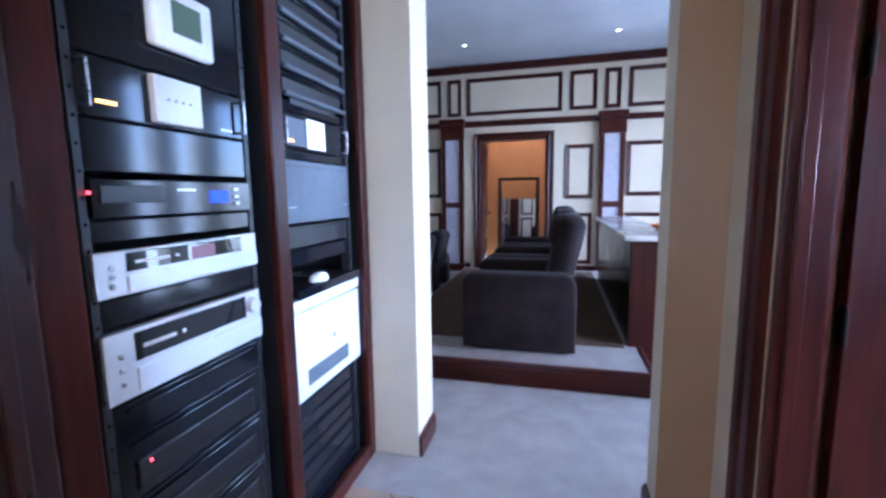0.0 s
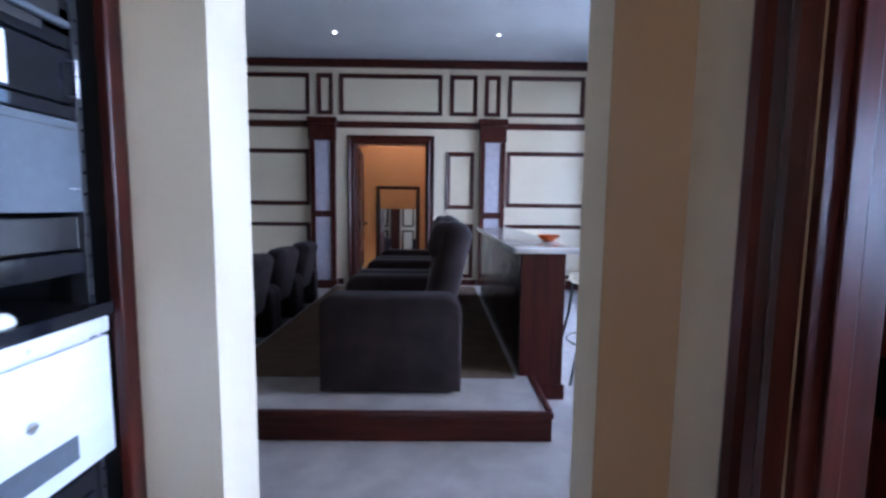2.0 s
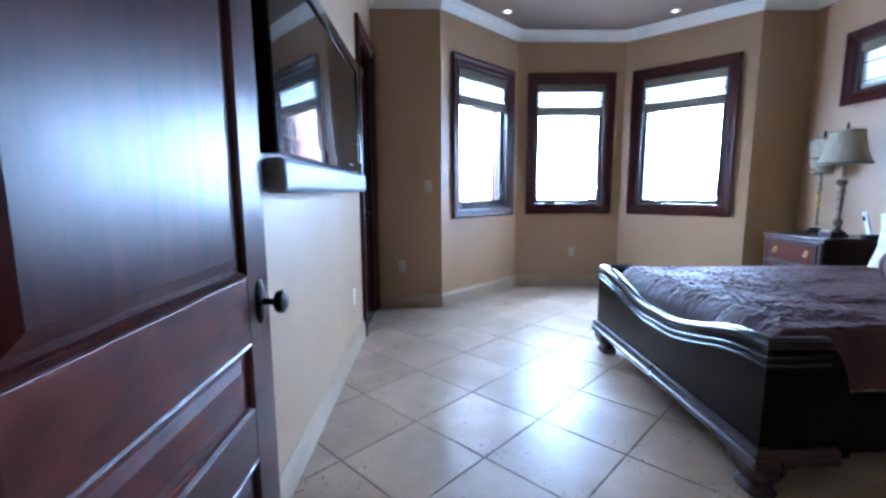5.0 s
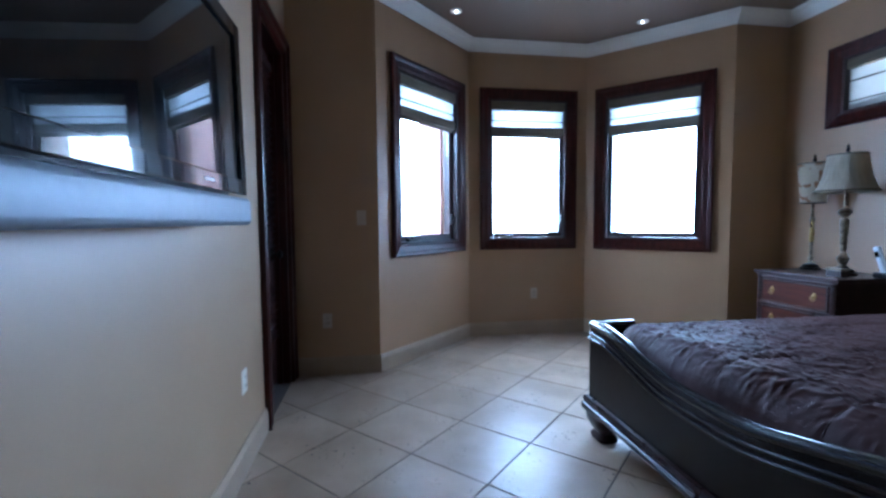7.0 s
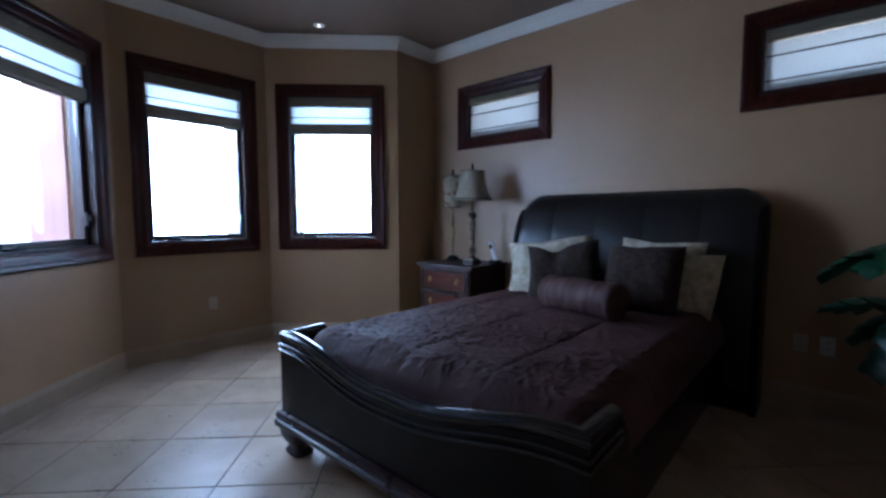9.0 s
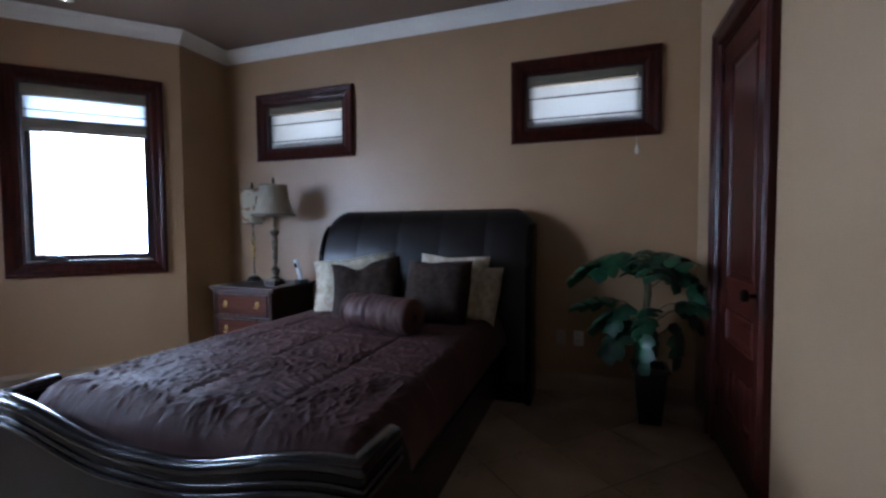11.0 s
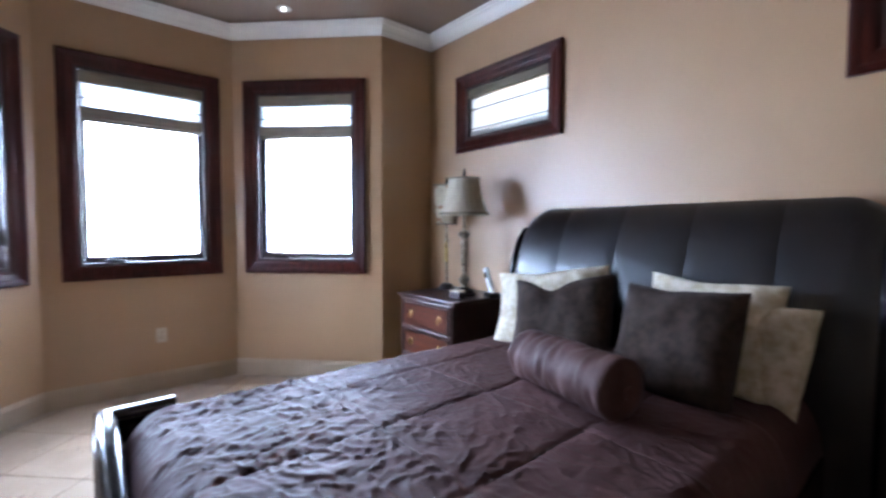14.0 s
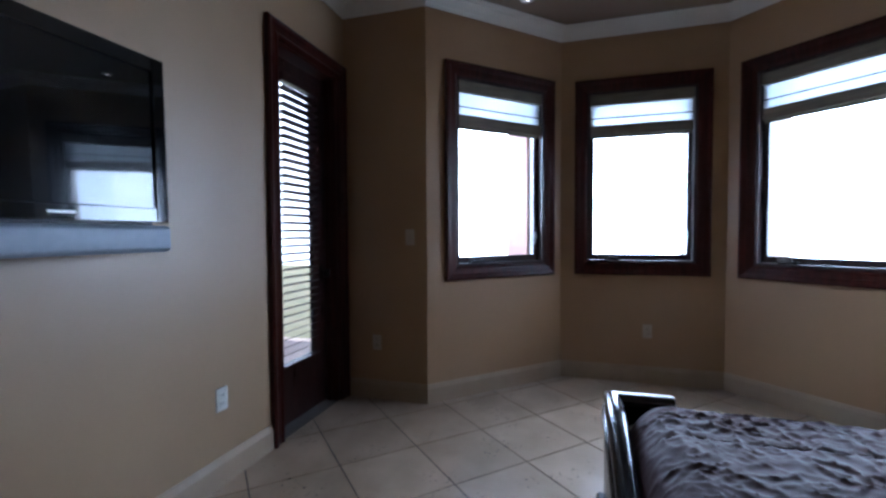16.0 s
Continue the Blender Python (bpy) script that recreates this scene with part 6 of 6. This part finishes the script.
for (z0, r0), (z1, r1) in zip(((0, 0.066), (0.34, 0.098), (0.345, 0.11), (0.37, 0.112)), ((0.34, 0.098), (0.345, 0.11), (0.37, 0.112), (0.372, 0.094))):
    a = [bm.verts.new((sx_ * r0, sy_ * r0, z0)) for sx_, sy_ in ((-1, -1), (1, -1), (1, 1), (-1, 1))]
    b = [bm.verts.new((sx_ * r1, sy_ * r1, z1)) for sx_, sy_ in ((-1, -1), (1, -1), (1, 1), (-1, 1))]
    for i in range(4):
        bm.faces.new((a[i], a[(i + 1) % 4], b[(i + 1) % 4], b[i]))
bmesh.ops.remove_doubles(bm, verts=bm.verts, dist=0.0005)
part("pot", bm, POT, pl, "dark tapered square pot")
part("soil", boxes((-0.095, 0.095, -0.095, 0.095, 0.32, 0.35)), SOIL, pl)


def leaf_mesh(seed):
    """A feathered leaf with deep-cut fingers on both sides of the midrib, tip along +y, drooping."""
    rnd = random.Random(seed)
    bm = bmesh.new()
    L = 0.25

    def rib(v):
        return Vector((0, v * L, 0.03 * v - 0.13 * v * v))

    for i in range(10):
        bm_a, bm_b = rib(i / 10), rib((i + 1) / 10)
        w = 0.030 * math.sin(math.pi * (0.12 + 0.08 * i)) + 0.004
        q = [bm.verts.new(bm_a + Vector((-w, 0, 0.002))), bm.verts.new(bm_a + Vector((w, 0, 0.002))), bm.verts.new(bm_b + Vector((w * 0.9, 0, 0.002))), bm.verts.new(bm_b + Vector((-w * 0.9, 0, 0.002)))]
        bm.faces.new(q)
    fingers = 4
    for s in (-1, 1):
        for k in range(fingers):
            v = 0.06 + 0.80 * k / (fingers - 1)
            reach = (0.085 + 0.055 * math.sin(math.pi * (0.15 + 0.75 * v))) * rnd.uniform(0.82, 1.12)
            fan = radians(-28 + 82 * v + rnd.uniform(-8, 8))
            d = Vector((s * math.cos(fan), math.sin(fan), 0))
            side = Vector((-d.y, d.x, 0)) * s
            root = rib(v)
            prev = None
            for j in range(6):
                u = j / 5
                half = 0.046 * (0.80 + 0.45 * math.sin(math.pi * min(1, u * 1.05))) * (1 - u ** 4) ** 0.7 + 0.0015 + 0.004 * math.sin(9 * u + k)
                p = root + d * reach * u + Vector((0, 0, -0.55 * reach * u * u + 0.008 * math.sin(3 * u)))
                tri = [bm.verts.new(p - side * half - Vector((0, 0, half * 0.35))), bm.verts.new(p), bm.verts.new(p + side * half - Vector((0, 0, half * 0.35)))]
                if prev:
                    bm.faces.new((prev[0], prev[1], tri[1], tri[0]))
                    bm.faces.new((prev[1], prev[2], tri[2], tri[1]))
                prev = tri
    bmesh.ops.recalc_face_normals(bm, faces=bm.faces)
    me = bpy.data.meshes.new("leaf")
    bm.to_mesh(me)
    bm.free()
    me.materials.append(LEAF)
    me.shade_smooth()
    return me


leaf_kinds = [leaf_mesh(k) for k in range(4)]
rng = random.Random(11)
bm = bmesh.new()
trunk = [(0, 0, 0.33), (0.01, 0.01, 0.5), (0.03, 0.015, 0.68), (0.015, 0.02, 0.84), (0.02, 0.02, 0.93)]
sweep(trunk, bead(0.021, 8), bm, up=Vector((0, 1, 0)))
part("trunk", bm, STEM, pl, "", True)
LEAVES = [(172, 1.05, 0.30), (150, 1.10, 0.16), (200, 1.08, 0.18), (110, 1.12, 0.08), (60, 1.10, 0.06), (20, 1.05, 0.12), (345, 0.98, 0.22), (85, 1.06, 0.10), (250, 1.05, 0.10),
          (175, 0.80, 0.22), (150, 0.76, 0.16), (195, 0.72, 0.20), (20, 0.80, 0.20), (345, 0.74, 0.24), (100, 0.76, 0.12),
          (120, 0.62, 0.08), (70, 0.60, 0.08), (30, 0.64, 0.20), (150, 0.64, 0.14)]
for k, (ang, z, reach) in enumerate(LEAVES):
    a = radians(180 - ang)
    d = Vector((math.cos(a), math.sin(a), 0))
    p0 = Vector((0.02, 0.015, min(0.92, z - 0.12)))
    p1 = p0 + d * reach * 0.6 + Vector((0, 0, 0.10))
    p2 = p0 + d * reach + Vector((0, 0, z - p0.z))
    part("stalk", sweep([p0, p1, p2], bead(0.0045, 6), up=Vector((0, 0, 1)) if abs(d.z) < 0.9 else Vector((1, 0, 0))), STEM, pl, "", True)
    ob = new("leaf", leaf_kinds[k % 4])
    ob.parent = pl
    ob.matrix_basis = Matrix.Translation(p2) @ Matrix.Rotation(a - math.pi / 2 + rng.uniform(-0.25, 0.25), 4, "Z") @ Matrix.Rotation(radians(rng.uniform(-52, 8) - (30 if z < 0.66 else 0)), 4, "X") @ Matrix.Rotation(radians(rng.uniform(-34, 34)), 4, "Y") @ Matrix.Scale(rng.uniform(0.62, 1.0), 4)

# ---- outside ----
# self-glowing board added so the views outside read white
tagged(put(boxes((60.0, 60.2, -75.0, 45.0, -3.3, 30.0)), "backdrop", glowing("backdrop_glow", (0.95, 0.97, 0.98), 1.3)), "glowing board standing in for bright distance past the bay and balcony", "backdrop", kind="structure")
GRASS = material("dry_lawn", (0.20, 0.19, 0.09), 0.95, color2=(0.30, 0.25, 0.14), scale=0.3, bump=0.5, bump_scale=8)
tagged(put(boxes((-400, 600, -500, 500, -3.6, -3.3)), "ground", GRASS), "dry lawn far below the upper floor", "ground", kind="structure")
bal = thing("balcony", "stone balcony slab outside the glazed door", "balcony", Matrix(), kind="structure")
part("slab", boxes((3.6, 7.2, N_Y + 0.2, 3.2, -0.25, -0.02)), STUCCO, bal)
rl = thing("balustrade", "pale stone balustrade along the balcony", "balustrade", Matrix.Translation((0, 3.0, 0)))
part("handrail", boxes((3.6, 7.2, -0.1, 0.1, 0.78, 0.88), bevel=0.02), STUCCO, rl)
part("plinth", boxes((3.6, 7.2, -0.09, 0.09, -0.02, 0.08)), STUCCO, rl)
for i in range(18):
    part("baluster", lathe([(0.05, 0.08), (0.05, 0.12), (0.03, 0.15), (0.06, 0.28), (0.065, 0.36), (0.035, 0.55), (0.03, 0.65), (0.05, 0.7), (0.05, 0.78)], 14, Matrix.Translation((3.7 + i * 0.2, 0, 0))), STUCCO, rl, "", True)
# roof out of view, added so its overhang blocks sun at the balcony door
tagged(put(boxes((-1.5, 6.95, -3.75, 2.4, 3.35, 3.5), (-4.3, 4.3, 1.3, 9.6, 3.6, 3.75)), "roof", STUCCO), "added unseen roof that keeps the sun off the rooms", "roof", kind="structure")


# ---- floor tiles, laid last ----
s2 = math.sqrt(0.5)
for i in range(-16, 12):
    for k in range(-14, 16):
        u0, v0 = U0 + i * PITCH + GAP, V0 + k * PITCH + GAP
        u1, v1 = U0 + (i + 1) * PITCH - GAP, V0 + (k + 1) * PITCH - GAP
        quad = [((u + v) * s2, (u - v) * s2) for u, v in ((u0, v0), (u0, v1), (u1, v1), (u1, v0))]
        bm = bmesh.new()
        for area in (R_BED, R_BAY, R_DOOR, R_HALL):
            p = clip(quad, area)
            if len(p) > 2:
                a2 = sum(p[q][0] * p[(q + 1) % len(p)][1] - p[(q + 1) % len(p)][0] * p[q][1] for q in range(len(p)))
                if abs(a2) > 0.0008:
                    prism(p, -0.02, 0.0, bm=bm)
        if bm.faces:
            part("tile", bm, TRAVERTINE, floor)
        else:
            bm.free()
